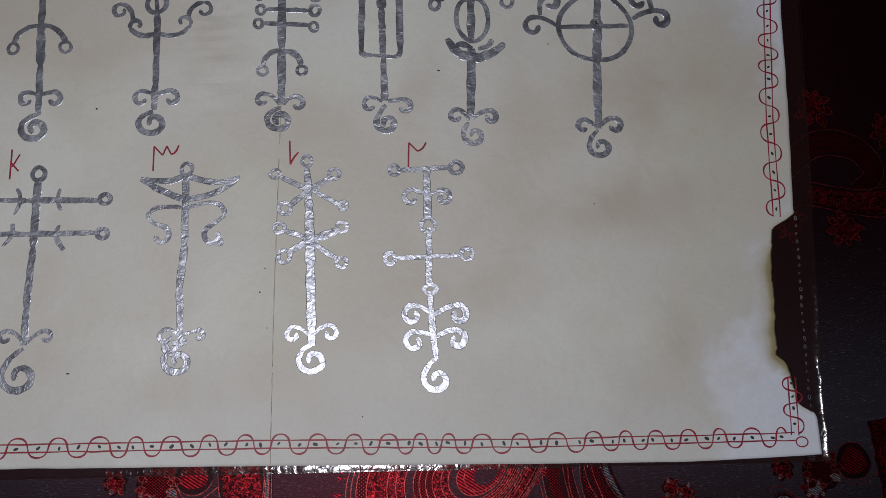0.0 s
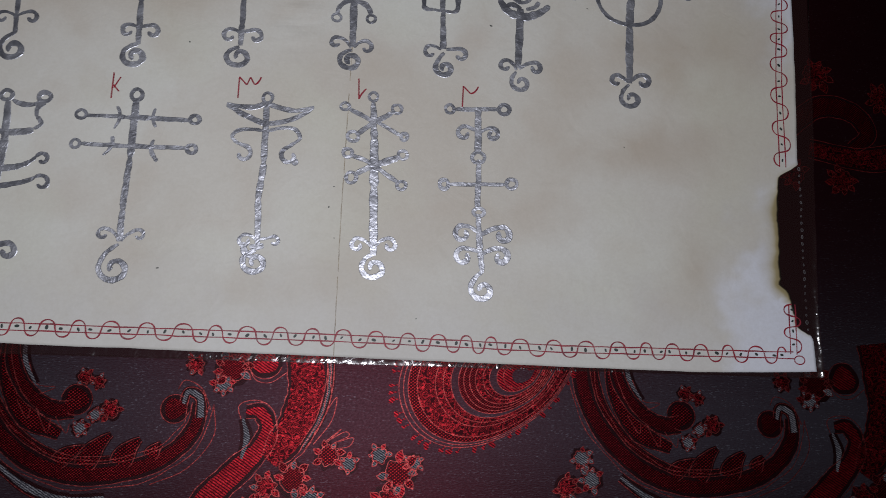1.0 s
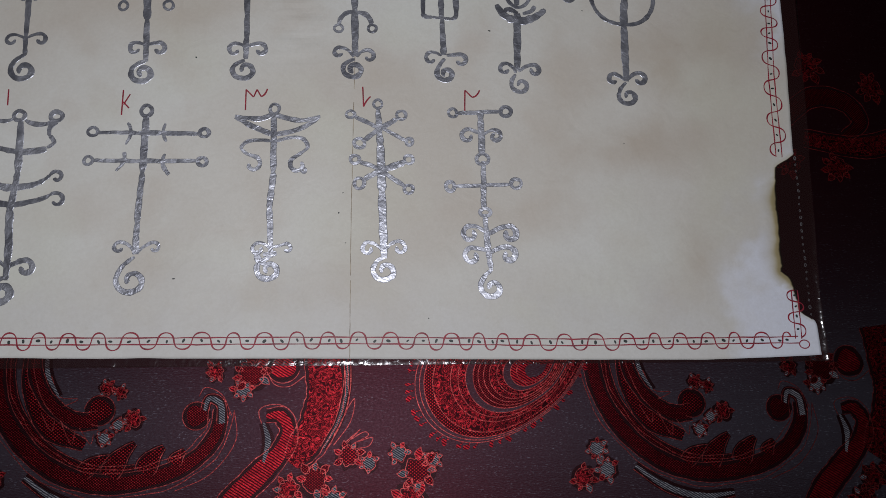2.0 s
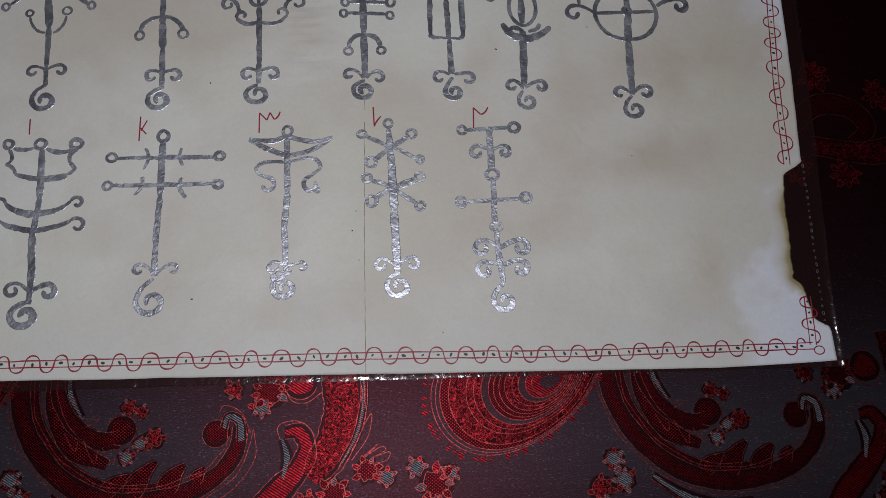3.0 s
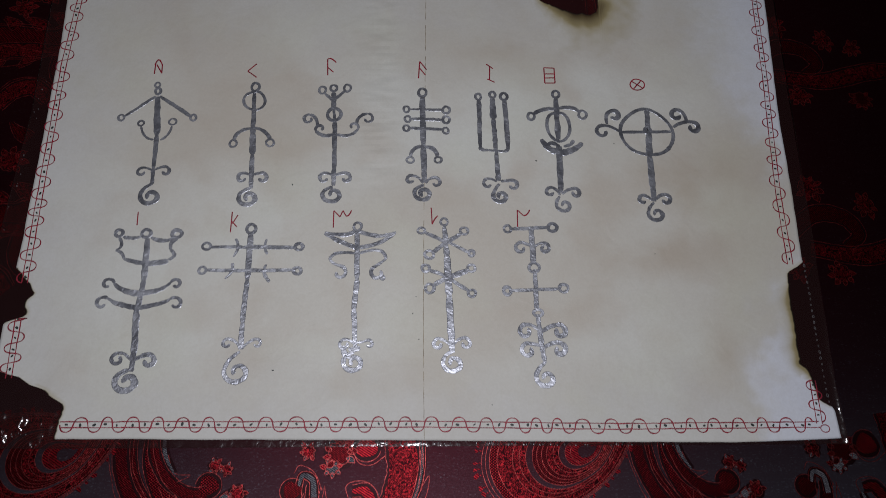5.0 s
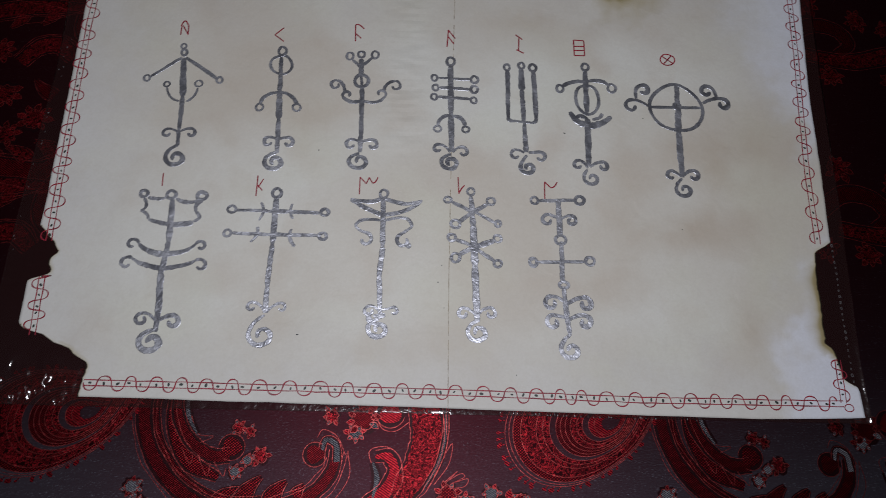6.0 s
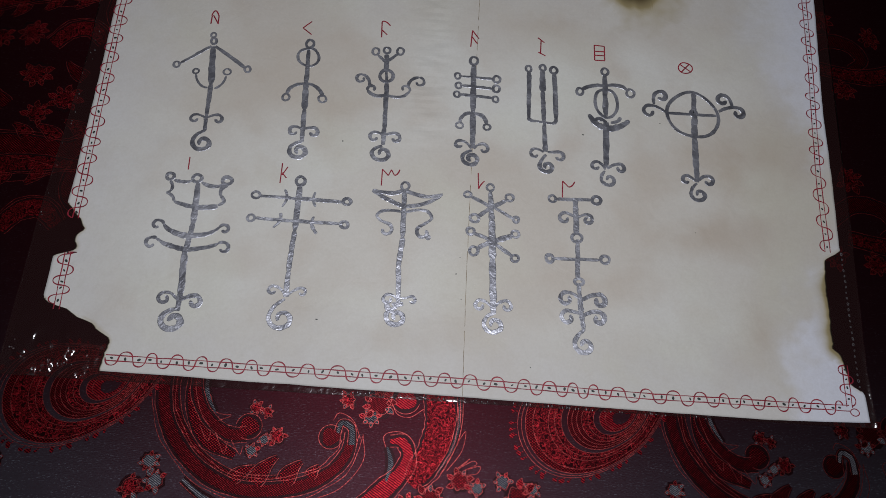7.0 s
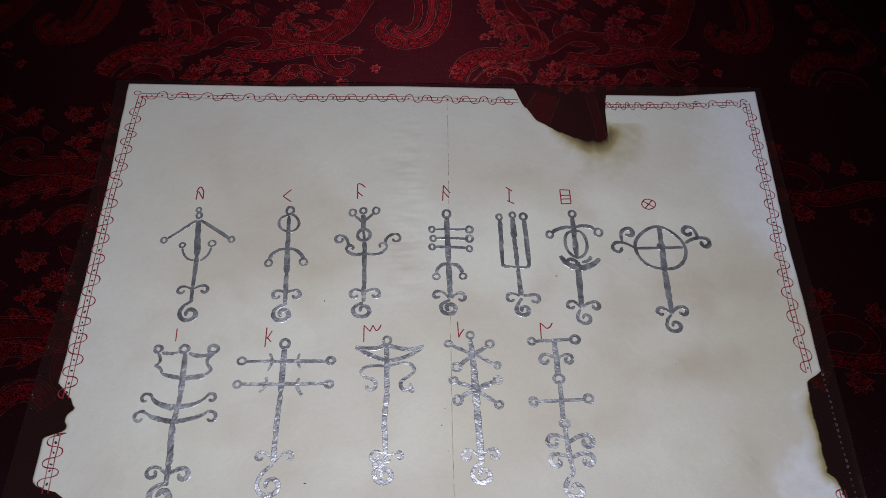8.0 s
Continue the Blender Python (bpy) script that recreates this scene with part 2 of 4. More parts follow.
def sides(pts, closed=False):
    n = len(pts)
    out = []
    for i in range(n):
        a, b = (pts[i - 1], pts[(i + 1) % n]) if closed else (pts[max(i - 1, 0)], pts[min(i + 1, n - 1)])
        d = (b - a)
        d = d.normalized() if d.length > 1e-9 else Vector((1, 0))
        out.append(Vector((-d.y, d.x)))
    return out


def band(bm, pts, widths, z=0.0, thick=0.0, shift=0.0, closed=False):
    """A flat or slightly raised strip along pts, in millimetres."""
    nor = sides(pts, closed)
    rows = []
    for p, q, w in zip(pts, nor, widths):
        c = p + q * shift
        cross = ((-0.5, 0), (-0.43, thick), (0.43, thick), (0.5, 0)) if thick else ((-0.5, 0), (0.5, 0))
        rows.append([bm.verts.new(((c.x + q.x * w * f) * MM, (c.y + q.y * w * f) * MM, (z + h) * MM)) for f, h in cross])
    pairs = list(zip(rows, rows[1:])) + ([(rows[-1], rows[0])] if closed else [])
    for a, b in pairs:
        for i in range(len(a) - 1):
            bm.faces.new((a[i + 1], b[i + 1], b[i], a[i]))
    if thick and not closed:
        for row in (rows[0][::-1], rows[-1]):
            try:
                bm.faces.new(row)
            except ValueError:
                pass
    return bm


def disc(bm, cx, cy, r, z, rim=lambda a: 1.0, n=40, sy=1.0):
    mid = bm.verts.new((cx * MM, cy * MM, z * MM))
    ring_v = []
    for i in range(n):
        a = math.tau * i / n
        k = r * rim(a)
        ring_v.append(bm.verts.new(((cx + k * math.cos(a)) * MM, (cy + k * math.sin(a) * sy) * MM, z * MM)))
    for i in range(n):
        bm.faces.new((mid, ring_v[i], ring_v[(i + 1) % n]))
    return bm


# ---- the room round the table, plain ----
def room():
    for name, b, mat in (
        ("floor", (-1.3, 1.3, -1.1, 1.2, -0.1, 0.0), CARPET),
        ("ceiling", (-1.3, 1.3, -1.1, 1.2, 2.35, 2.45), PLASTER),
        ("wall_west", (-1.4, -1.3, -1.1, 1.2, -0.1, 2.45), PLASTER),
        ("wall_east", (1.3, 1.4, -1.1, 1.2, -0.1, 2.45), PLASTER),
        ("wall_south", (-1.4, 1.4, -1.2, -1.1, -0.1, 2.45), PLASTER),
        ("wall_north", (-1.4, 1.4, 1.2, 1.3, -0.1, 2.45), PLASTER),
    ):
        tagged(part(name, box(*b), mat, None), kind="structure")


room()


def table():
    t = thing("table", "brown wooden table hidden under a brocade cloth", "table", (0, 0.05, 0))
    part("tabletop", box(-0.70, 0.70, -0.46, 0.46, TOP - 0.033, TOP - 0.0035, 0.003), WOOD, t)
    for sx in (-0.62, 0.62):
        for sy in (-0.38, 0.38):
            part("leg", box(sx - 0.03, sx + 0.03, sy - 0.03, sy + 0.03, 0, TOP - 0.033, 0.004), WOOD, t)


table()


# ---- tablecloth: dark satin with red woven paisley ----
def cloth_sheet():
    """Lies on the table and hangs 18 cm over its edges in soft folds."""
    bm = bmesh.new()
    hx, hy, drop, cy = 0.703, 0.463, 0.18, 0.05
    nx, ny = 96, 72

    def place(u, v, inset):
        x, y = u * (hx + drop), v * (hy + drop)
        ox, oy = max(abs(x) - hx, 0.0), max(abs(y) - hy, 0.0)
        wave = 0.012 * min(1.0, max(ox, oy) / 0.08) * (0.5 + 0.5 * math.sin((y if ox >= oy else x) * 42.0))
        px = math.copysign(min(abs(x), hx - inset) + (wave if ox > 0 else 0), x)
        py = math.copysign(min(abs(y), hy - inset) + (wave if oy > 0 else 0), y)
        return (px, py + cy, -max(ox, oy) - inset)

    layers = []
    for inset in (0.0, 0.0008):
        layers.append([[bm.verts.new(place(-1 + 2 * i / nx, -1 + 2 * j / ny, inset)) for i in range(nx + 1)] for j in range(ny + 1)])
    for k, g in enumerate(layers):
        for j in range(ny):
            for i in range(nx):
                q = (g[j][i], g[j][i + 1], g[j + 1][i + 1], g[j + 1][i])
                bm.faces.new(q[::-1] if k else q)
    a, b = layers
    hem = [(0, i) for i in range(nx)] + [(j, nx) for j in range(ny)] + [(ny, i) for i in range(nx, 0, -1)] + [(j, 0) for j in range(ny, 0, -1)]
    for (j0, i0), (j1, i1) in zip(hem, hem[1:] + hem[:1]):
        bm.faces.new((a[j0][i0], b[j0][i0], b[j1][i1], a[j1][i1]))
    return bm


cloth = part("tablecloth", cloth_sheet(), GROUND, None)
cloth.location.z = TOP
tagged(cloth, "dark satin brocade tablecloth with red woven paisley scrolls", "tablecloth")
REPEAT = 236.5      # width of the woven repeat
layer = [0]


def weave(name, bm, mat, parent):
    layer[0] += 1
    return part(name, bm, mat, parent, z=(0.02 + 0.0016 * layer[0]) if parent is cloth else 0.03)



def belly(n, w0, w1, fat=0.0):
    return [w0 + (w1 - w0) * i / n + fat * math.sin(math.pi * i / n) for i in range(n + 1)]


def petal(bm, x, y, a, size, fat, z):
    tip = Vector((x + size * math.cos(a), y + size * math.sin(a)))
    side = Vector((-math.sin(a), math.cos(a))) * size * 0.18
    mid = Vector((x + size * 0.5 * math.cos(a), y + size * 0.5 * math.sin(a))) + side
    pts = bent(x, y, mid.x, mid.y, tip.x, tip.y, 9)
    band(bm, pts, [fat * size * f for f in (0.25, 0.55, 0.8, 0.95, 1.0, 0.95, 0.8, 0.55, 0.3, 0.05)], z=z)
    return pts


def blossom(x, y, r, n, mat):
    """A small ragged flower: a heart with a fan of curved petals and outline threads."""
    rim = lambda a: 1 + 0.28 * noise.noise((x + 2.2 * math.cos(a), y + 2.2 * math.sin(a), 2.0)) + 0.05 * math.sin(9 * a)
    ob = weave("woven_blossom", disc(bmesh.new(), x, y, r * 0.95, 0, rim, 44), SHADE, cloth)
    part("heart", disc(bmesh.new(), x, y, r * 0.58, 0, rim, 44), mat, ob, z=0.008)
    bm = bmesh.new()
    ring_p = [Vector((x + r * 0.68 * rim(a) * math.cos(a), y + r * 0.68 * rim(a) * math.sin(a))) for a in (math.tau * i / 44 for i in range(44))]
    band(bm, ring_p, [0.3] * 44, z=0.03, closed=True)
    start = x * 1.3 + y
    n += 2
    for i in range(n):
        a = start + (i - n / 2) * math.tau * 0.82 / n
        size = r * (0.62 + 0.42 * noise.noise((x, y, i * 1.7)))
        cx, cy = x + r * 0.5 * math.cos(a), y + r * 0.5 * math.sin(a)
        leaf = bmesh.new()
        pts = petal(leaf, cx, cy, a, size, 0.55, 0.012 + 0.002 * i)
        part("petal", leaf, (mat, STRIPE, mat, GREY if OUTLINE[0] is PALE else DOTTED)[(i + int(r)) % 4], ob)
        nor = sides(pts)
        for o in (-1, 1):
            band(bm, [p + q * o * size * 0.31 * math.sin(math.pi * min(1.0, k / 9 + 0.05)) for k, (p, q) in enumerate(zip(pts, nor))], [0.3] * 10, z=0.034)
    part("outline_thread", bm, OUTLINE[0], ob)
    return ob


def drop_shape(cx, cy, size, turn, k, bend=0.35, n=72):
    """A paisley drop, scaled by k about its round end."""
    pts = []
    for i in range(n):
        t = math.tau * i / n
        x, y = -math.cos(t) * 1.25 + 0.35, math.sin(t) * abs(math.sin(t / 2)) ** 1.1 * -0.95
        x, y = -x, y
        y += bend * 1.6 * max(0.0, x) ** 2
        x, y = x * k * size, y * k * size
        c, s = math.cos(turn), math.sin(turn)
        pts.append(Vector((cx + x * c - y * s, cy + x * s + y * c)))
    return pts


def paisley(cx, cy, size, turn, bend=0.35):
    """Nested rings of weave with fine outlines, and a fringe of stalked beads."""
    ob = None
    rings = ((1.0, 0.93, GROUND), (0.93, 0.86, TWILL), (0.86, 0.60, VEIN), (0.60, 0.54, GROUND), (0.54, 0.40, DOTTED), (0.40, 0.30, VEIN), (0.30, 0.24, GROUND), (0.24, 0.12, STRIPE))
    for k, (outer, inner, mat) in enumerate(rings):
        a, b = drop_shape(cx, cy, size, turn, outer, bend), drop_shape(cx, cy, size, turn, inner, bend)
        bm = bmesh.new()
        va = [bm.verts.new((p.x * MM, p.y * MM, 0)) for p in a]
        vb = [bm.verts.new((p.x * MM, p.y * MM, 0)) for p in b]
        for j in range(len(a)):
            bm.faces.new((va[j - 1], va[j], vb[j], vb[j - 1]))
        if ob is None:
            ob = weave("woven_paisley", bm, mat, cloth)
        else:
            part("paisley_ring", bm, mat, ob, z=0.012)
    bm = bmesh.new()
    for k in (1.0, 0.965, 0.93, 0.86, 0.72, 0.66, 0.60, 0.54, 0.50, 0.455, 0.41, 0.35, 0.30, 0.24, 0.19):
        pts = drop_shape(cx, cy, size, turn, k, bend)
        band(bm, pts, [0.3 + 0.06 * math.sin(i * 1.3) for i in range(len(pts))], z=0.035, closed=True)
    part("outline_thread", bm, OUTLINE[0], ob)
    bm = bmesh.new()
    pts = drop_shape(cx, cy, size, turn, 1.06, bend)
    near = drop_shape(cx, cy, size, turn, 1.01, bend)
    for i, p in enumerate(pts):
        if i % 4 != 3:
            band(bm, [near[i], (near[i] + p) / 2, p], [0.5, 0.4, 0.4], z=0.015)
            disc(bm, p.x, p.y, 0.95 + 0.3 * math.sin(i * 2.3), 0.02, lambda a: 1 + 0.25 * math.cos(2 * a + i), 12)
    part("fringe", bm, STRIPE, ob)
    return ob


def curve(*knots, n=8):
    """A smooth line through its knots."""
    k = [Vector(p) for p in knots]
    k = [k[0] * 2 - k[1]] + k + [k[-1] * 2 - k[-2]]
    out = []
    for a, b, c, d in zip(k, k[1:], k[2:], k[3:]):
        for i in range(n):
            t = i / n
            out.append(b + ((c - a) * t + (a * 2 - b * 5 + c * 4 - d) * t * t + (b * 3 - a - c * 3 + d) * t ** 3) / 2)
    return out + [k[-2]]


def ribbon(pts, widths, mat, left=(1.4,), right=(1.4,)):
    """A woven band whose width runs through the given values, with outline threads at these distances from its edges."""
    n = len(pts)
    ws = [float(np.interp(i / (n - 1), np.linspace(0, 1, len(widths)), widths)) * (1 + 0.03 * math.sin(i * 1.7)) for i in range(n)]
    nor = sides(pts)
    wide = [w + 2.6 for w in ws]
    ob = weave("woven_scroll", band(bmesh.new(), pts, wide), SHADE, cloth)
    part("thread_fill", band(bmesh.new(), pts, ws), mat, ob, z=0.012)
    bm = bmesh.new()
    for way, gaps in ((1, left), (-1, right)):
        for gap in gaps:
            run = [p + q * way * (w / 2 + gap * (0.9 + 0.12 * math.sin(i * 0.6 + gap))) for i, (p, q, w) in enumerate(zip(pts, nor, ws))]
            band(bm, run, [0.3 + 0.08 * math.sin(i * 1.1) for i in range(n)], z=0.03)
    part("outline_thread", bm, OUTLINE[0], ob)
    return ob


def bulb(x, y, r, mat, open_at=0.0, gap=1.5):
    """The round end of a scroll, with a thread most of the way round it."""
    ob = weave("woven_bulb", disc(bmesh.new(), x, y, r + 1.3, 0, lambda a: 1 + 0.05 * math.sin(3 * a + x)), SHADE, cloth)
    part("thread_fill", disc(bmesh.new(), x, y, r * 0.92, 0, lambda a: 1 + 0.09 * math.sin(3 * a + x)), mat, ob, z=0.012)
    pts = [Vector((x + (r + gap) * math.cos(a), y + (r + gap) * math.sin(a))) for a in (open_at + 0.6 + 5.1 * i / 30 for i in range(31))]
    part("outline_thread", band(bmesh.new(), pts, [0.32] * 31, z=0.03), OUTLINE[0], ob)
    return ob


def thread(*knots, w=0.32, mat=None):
    """A line of stitches by itself, round a leaf or petal of bare ground."""
    pts = curve(*knots, n=5)
    return weave("woven_line", band(bmesh.new(), pts, [w] * len(pts)), mat or OUTLINE[0], cloth)


def leaf(x0, y0, x1, y1, width, mat, lean=0.15):
    """A pointed leaf from root to tip."""
    a, b = Vector((x0, y0)), Vector((x1, y1))
    d = b - a
    mid = (a + b) / 2 + Vector((-d.y, d.x)) * lean
    return ribbon(bent(x0, y0, mid.x, mid.y, x1, y1, 10), (width * 0.8, width, width * 0.75, width * 0.4, 0.2), mat, (0.8,), (0.8,))


def lower_group():
    # the long band that swings under and up into a curl
    sweep = curve((-137, -134), (-139, -150), (-135, -165), (-125, -179), (-111, -189), (-95, -193), (-76, -191), (-62, -185), (-54, -176), (-52, -166))
    ribbon(sweep, (4.4, 4.8, 5.0, 4.8, 5.0, 4.2, 3.4), DOTTED, (1.5, 3.0), (1.6, 3.2))
    flank = [(p, q) for p, q in zip(sweep, sides(sweep))]
    ribbon([p + q * 5.2 for p, q in flank[:46]], (1.6, 2.2, 2.0, 1.4, 0.6), DOTTED, (1.0,), ())
    ribbon(curve((-126, -136), (-127, -150), (-123, -163), (-115, -173), (-103, -178.5)), (1.6, 2.4, 4.6, 6.4, 2.0), TWILL, (1.1,), (1.2,))
    ribbon(curve((-124, -190), (-112, -198), (-98, -202), (-84, -201)), (1.2, 2.4, 2.4, 1.0), GREY, (), (1.0,))
    for x0, y0, x1, y1, w in ((-103, -189, -93, -183, 5), (-93, -190, -84, -178, 7), (-80, -189, -73, -179.5, 7), (-69, -186, -65, -181, 4)):
        leaf(x0, y0, x1, y1, w, TWILL)
    bulb(-61.5, -168, 4.2, DOTTED, 0.4, 1.2)
    ribbon(curve((-51.5, -171), (-52.5, -163.5), (-57, -161.5), (-58.5, -166)), (2.4, 2.2, 1.8, 1.2), GREY, (0.8,), (1.0,))
    thread((-61, -160.5), (-58.5, -157), (-52, -160), (-48, -168))
    thread((-47, -166), (-46, -178), (-55, -190), (-68, -196))
    # the hooked branch within it
    ribbon(curve((-124.5, -136), (-124.5, -149), (-120.5, -158.5), (-114, -165.5), (-106, -169.5), (-99, -169)), (2.8, 3.6, 4.0, 4.2, 4.6, 5.0), DOTTED, (1.2,), (1.3,))
    ribbon(curve((-120.5, -140), (-119.5, -151), (-114.5, -160)), (1.2, 1.8, 0.8), GREY, (), ())
    bulb(-98.5, -165.5, 4.6, TWILL, 3.6, 1.2)
    thread((-118, -152), (-114, -160), (-107, -161), (-113, -164))
    for x0, y0, x1, y1 in ((-118, -168, -116, -173), (-110, -172, -108, -178), (-103, -174, -101, -178)):
        thread((x0 - 2.5, y0 + 2), (x1, y1), (x0 + 3, y0 - 0.5))
    for x, y, r, mat in ((-96.5, -157, 3.4, VEIN), (-91, -158.5, 3.0, VEIN), (-85.5, -169, 4.4, VEIN), (-91, -171, 3.2, GREY), (-96, -176, 3.4, GREY)):
        blossom(x, y, r, 3, mat)
    # the broad veined trunk with its roll
    ribbon(curve((-14, -134), (-12.5, -147), (-11.5, -160), (-14.5, -171), (-20, -181), (-24, -187)), (12, 13, 13, 12, 10, 6), VEIN, (1.5, 3.0), (1.4,))
    bulb(-28.5, -149, 5.2, STRIPE, 0.3)
    thread((-35, -150), (-32, -156), (-26, -157), (-20, -153))
    ribbon(curve((-3.5, -140), (-3, -156), (-6, -170), (-12, -181)), (0.8, 1.3, 1.3, 0.8), GREY, (0.9,), (0.9,))
    thread((-4, -168), (0, -162), (-1.5, -171), (-8, -180))
    # the comma leaf and its striped stalk
    ribbon(curve((-34.5, -168.5), (-29, -168.5), (-25.8, -174), (-28.5, -182), (-36, -190), (-45, -199), (-52, -208)), (1.6, 4.0, 4.2, 5.6, 7.6, 8.2, 7.0), STRIPE, (2.0,), (1.6,))
    thread((-34, -188), (-33.5, -178), (-37.5, -166.5), (-30, -164), (-24, -168), (-22, -176))
    ribbon(curve((-35.5, -171), (-33.5, -178), (-35, -186)), (0.8, 2.4, 1.0), GREY, (), ())
    # blossoms
    blossom(-41, -152, 7.5, 6, DOTTED)
    blossom(-44, -158, 4.5, 4, GREY)
    blossom(-55, -151, 4.2, 3, VEIN)
    blossom(-2, -184, 5.6, 4, TWILL)
    for a in (0.2, 1.0, 1.8):
        thread((-2 + 3 * math.cos(a), -182 + 3 * math.sin(a)), (1 + 5 * math.cos(a - 0.5), -179 + 5 * math.sin(a - 0.5)), (3 + 5 * math.cos(a + 0.4), -180 + 5 * math.sin(a + 0.4)), (-1 + 4 * math.cos(a + 0.7), -182 + 4 * math.sin(a + 0.7)))
    blossom(6, -187, 4.0, 3, GREY)
    blossom(-15, -193, 7.0, 5, DOTTED)
    blossom(-25, -196, 5.5, 4, VEIN)
    blossom(-8, -201, 6.0, 4, GREY)
    blossom(-30, -205, 6.0, 5, VEIN)
    blossom(25, -190, 7.5, 5, TWILL)
    blossom(17.5, -183.5, 4.5, 3, GREY)
    blossom(31, -186, 4.0, 3, GREY)
    blossom(22, -201, 7.0, 4, VEIN)
    paisley(75.5, -151, 32.5, radians(12), 0.3)
    blossom(97, -183, 4.5, 4, GREY)
    blossom(101, -191, 5.0, 4, GREY)
    blossom(91, -194, 5.5, 4, VEIN)


def upper_group():
    OUTLINE[0] = ROSE
    # the trunk that sweeps down into a spiral
    trunk = curve((-50, 262), (-57, 245), (-64, 226), (-74, 205), (-90, 194), (-110, 196), (-128, 197), (-144, 195.5), (-155, 203), (-153, 213), (-143, 216.5), (-135, 211), (-139, 206))
    ribbon(trunk, (13, 14, 14, 14, 13, 12, 10, 7.5, 6, 5, 4.4, 3.6, 2.0), TWILL, (1.4,), (1.4, 3.0))
    for o in (-3.6, 0.0, 3.6):
        pts = [p + q * o for p, q in zip(trunk[:58], sides(trunk[:58]))]
        weave("woven_line", band(bmesh.new(), pts, [0.4] * len(pts)), OUTLINE[0], cloth)
    for x0, y0, x1, y1, w in ((-66, 236, -78, 240, 7), (-72, 218, -86, 222, 8), (-84, 205, -97, 213, 8), (-98, 202, -110, 209, 7), (-113, 202, -122, 209, 6)):
        leaf(x0, y0, x1, y1, w, VEIN, -0.15)
    ribbon(curve((-84, 188), (-100, 187.5), (-118, 186), (-138, 180), (-160, 168)), (3, 7, 9, 9, 5), VEIN, (1.2, 2.6), (1.2,))
    for x0, y0, x1, y1 in ((-102, 184, -108, 175), (-118, 181, -124, 172), (-134, 176, -140, 166), (-148, 170, -156, 160)):
        leaf(x0, y0, x1, y1, 6, VEIN)
    ribbon(curve((-160, 186), (-172, 195), (-178, 208), (-172, 221), (-160, 224)), (9, 10, 9, 7, 3), VEIN, (1.2,), (1.2, 2.8))
    ribbon(curve((-150, 226), (-162, 234), (-180, 236)), (5, 7, 3), DOTTED)
    # the hook
    ribbon(curve((-73, 202), (-83, 189), (-86.5, 175), (-81, 165), (-71, 161.5), (-65.5, 166.5), (-70, 170)), (5, 7, 6.4, 5, 4.6, 3.8, 2), TWILL, (1.3,), (1.4,))
    thread((-78, 180), (-74, 172), (-64, 176), (-56, 172))
    thread((-88, 186), (-104, 178), (-124, 174))
    blossom(-62, 183, 4.0, 4, VEIN)
    blossom(-48, 166, 3.6, 4, VEIN)
    ribbon(curve((-114, 150), (-106, 160), (-96, 162), (-87, 154)), (7, 9, 9, 6), VEIN, (1.3, 2.6), (1.2,))
    blossom(-126, 157, 7.5, 6, VEIN)
    blossom(-142, 152, 7, 5, VEIN)
    for x, y, size in ((-188, 186, 10), (-196, 204, 9), (-186, 170, 9), (-170, 158, 8), (-204, 222, 9), (-168, 246, 9), (-148, 236, 8), (-112, 216, 7), (-100, 226, 8), (-118, 240, 8), (-70, 152, 5), (-156, 152, 7), (-206, 168, 8)):
        blossom(x, y, size, 5, VEIN)
    for x0, y0, x1, y1 in ((-182, 214, -194, 228), (-176, 200, -186, 192), (-92, 240, -104, 250), (-128, 220, -136, 230)):
        leaf(x0, y0, x1, y1, 7, TWILL)
    # the hanging comma
    rim = curve((-40, 216), (-46, 206), (-41, 195), (-28, 190), (-13, 195), (-4, 210), (0, 230), (0, 262))
    ribbon(rim, (3, 5, 7, 8, 8, 8, 8, 7), VEIN, (1.2,), (1.2,))
    bm = bmesh.new()
    for i, (p, q) in enumerate(zip(rim, sides(rim))):
        if i > 6 and i % 2:
            c = p - q * 6.6
            disc(bm, c.x, c.y, 1.5 + 0.4 * math.sin(i * 2.1), 0.0, lambda a: 1 + 0.2 * math.sin(3 * a + i), 12)
    weave("fringe", bm, DOTTED, cloth)
    ribbon(curve((-33, 209), (-36, 202), (-29, 197.5), (-18, 202), (-11, 215), (-9, 235), (-10, 262)), (2.4, 3.6, 4, 4, 4, 4, 4), STRIPE, (1.0,), (1.0,))
    ribbon(curve((-30, 207), (-26, 205), (-21, 212), (-19, 228), (-22, 262)), (1.6, 3, 3.6, 4, 4), TWILL, (1.2,), (1.0,))
    # the cluster beside the burnt gap
    ribbon(curve((7, 156), (13, 171), (28, 181), (44, 179), (54, 171)), (9, 11, 11, 9, 4), VEIN, (1.3,), (1.3, 2.8))
    ribbon(curve((21, 152), (31, 163), (46, 161), (52, 153)), (5, 6, 6, 3), DOTTED, (1.2, 2.4), (1.2,))
    blossom(6, 165, 4.0, 4, VEIN)
    ribbon(curve((50, 180), (62, 184), (66, 196), (58, 206), (48, 204), (48, 196)), (6, 9, 9, 7, 5, 2), VEIN, (1.3,), (1.3, 2.8))
    ribbon(curve((64, 196), (60, 214), (50, 232), (46, 256)), (7, 8, 8, 6), DOTTED, (1.3,), (1.3,))
    ribbon(curve((72, 186), (90, 200), (106, 198), (112, 188), (104, 181)), (6, 8, 8, 6, 3), DOTTED, (1.3,), (1.3,))
    ribbon(curve((84, 180), (112, 176), (146, 184), (176, 182)), (6, 9, 10, 4), VEIN, (1.4,), (1.4,))
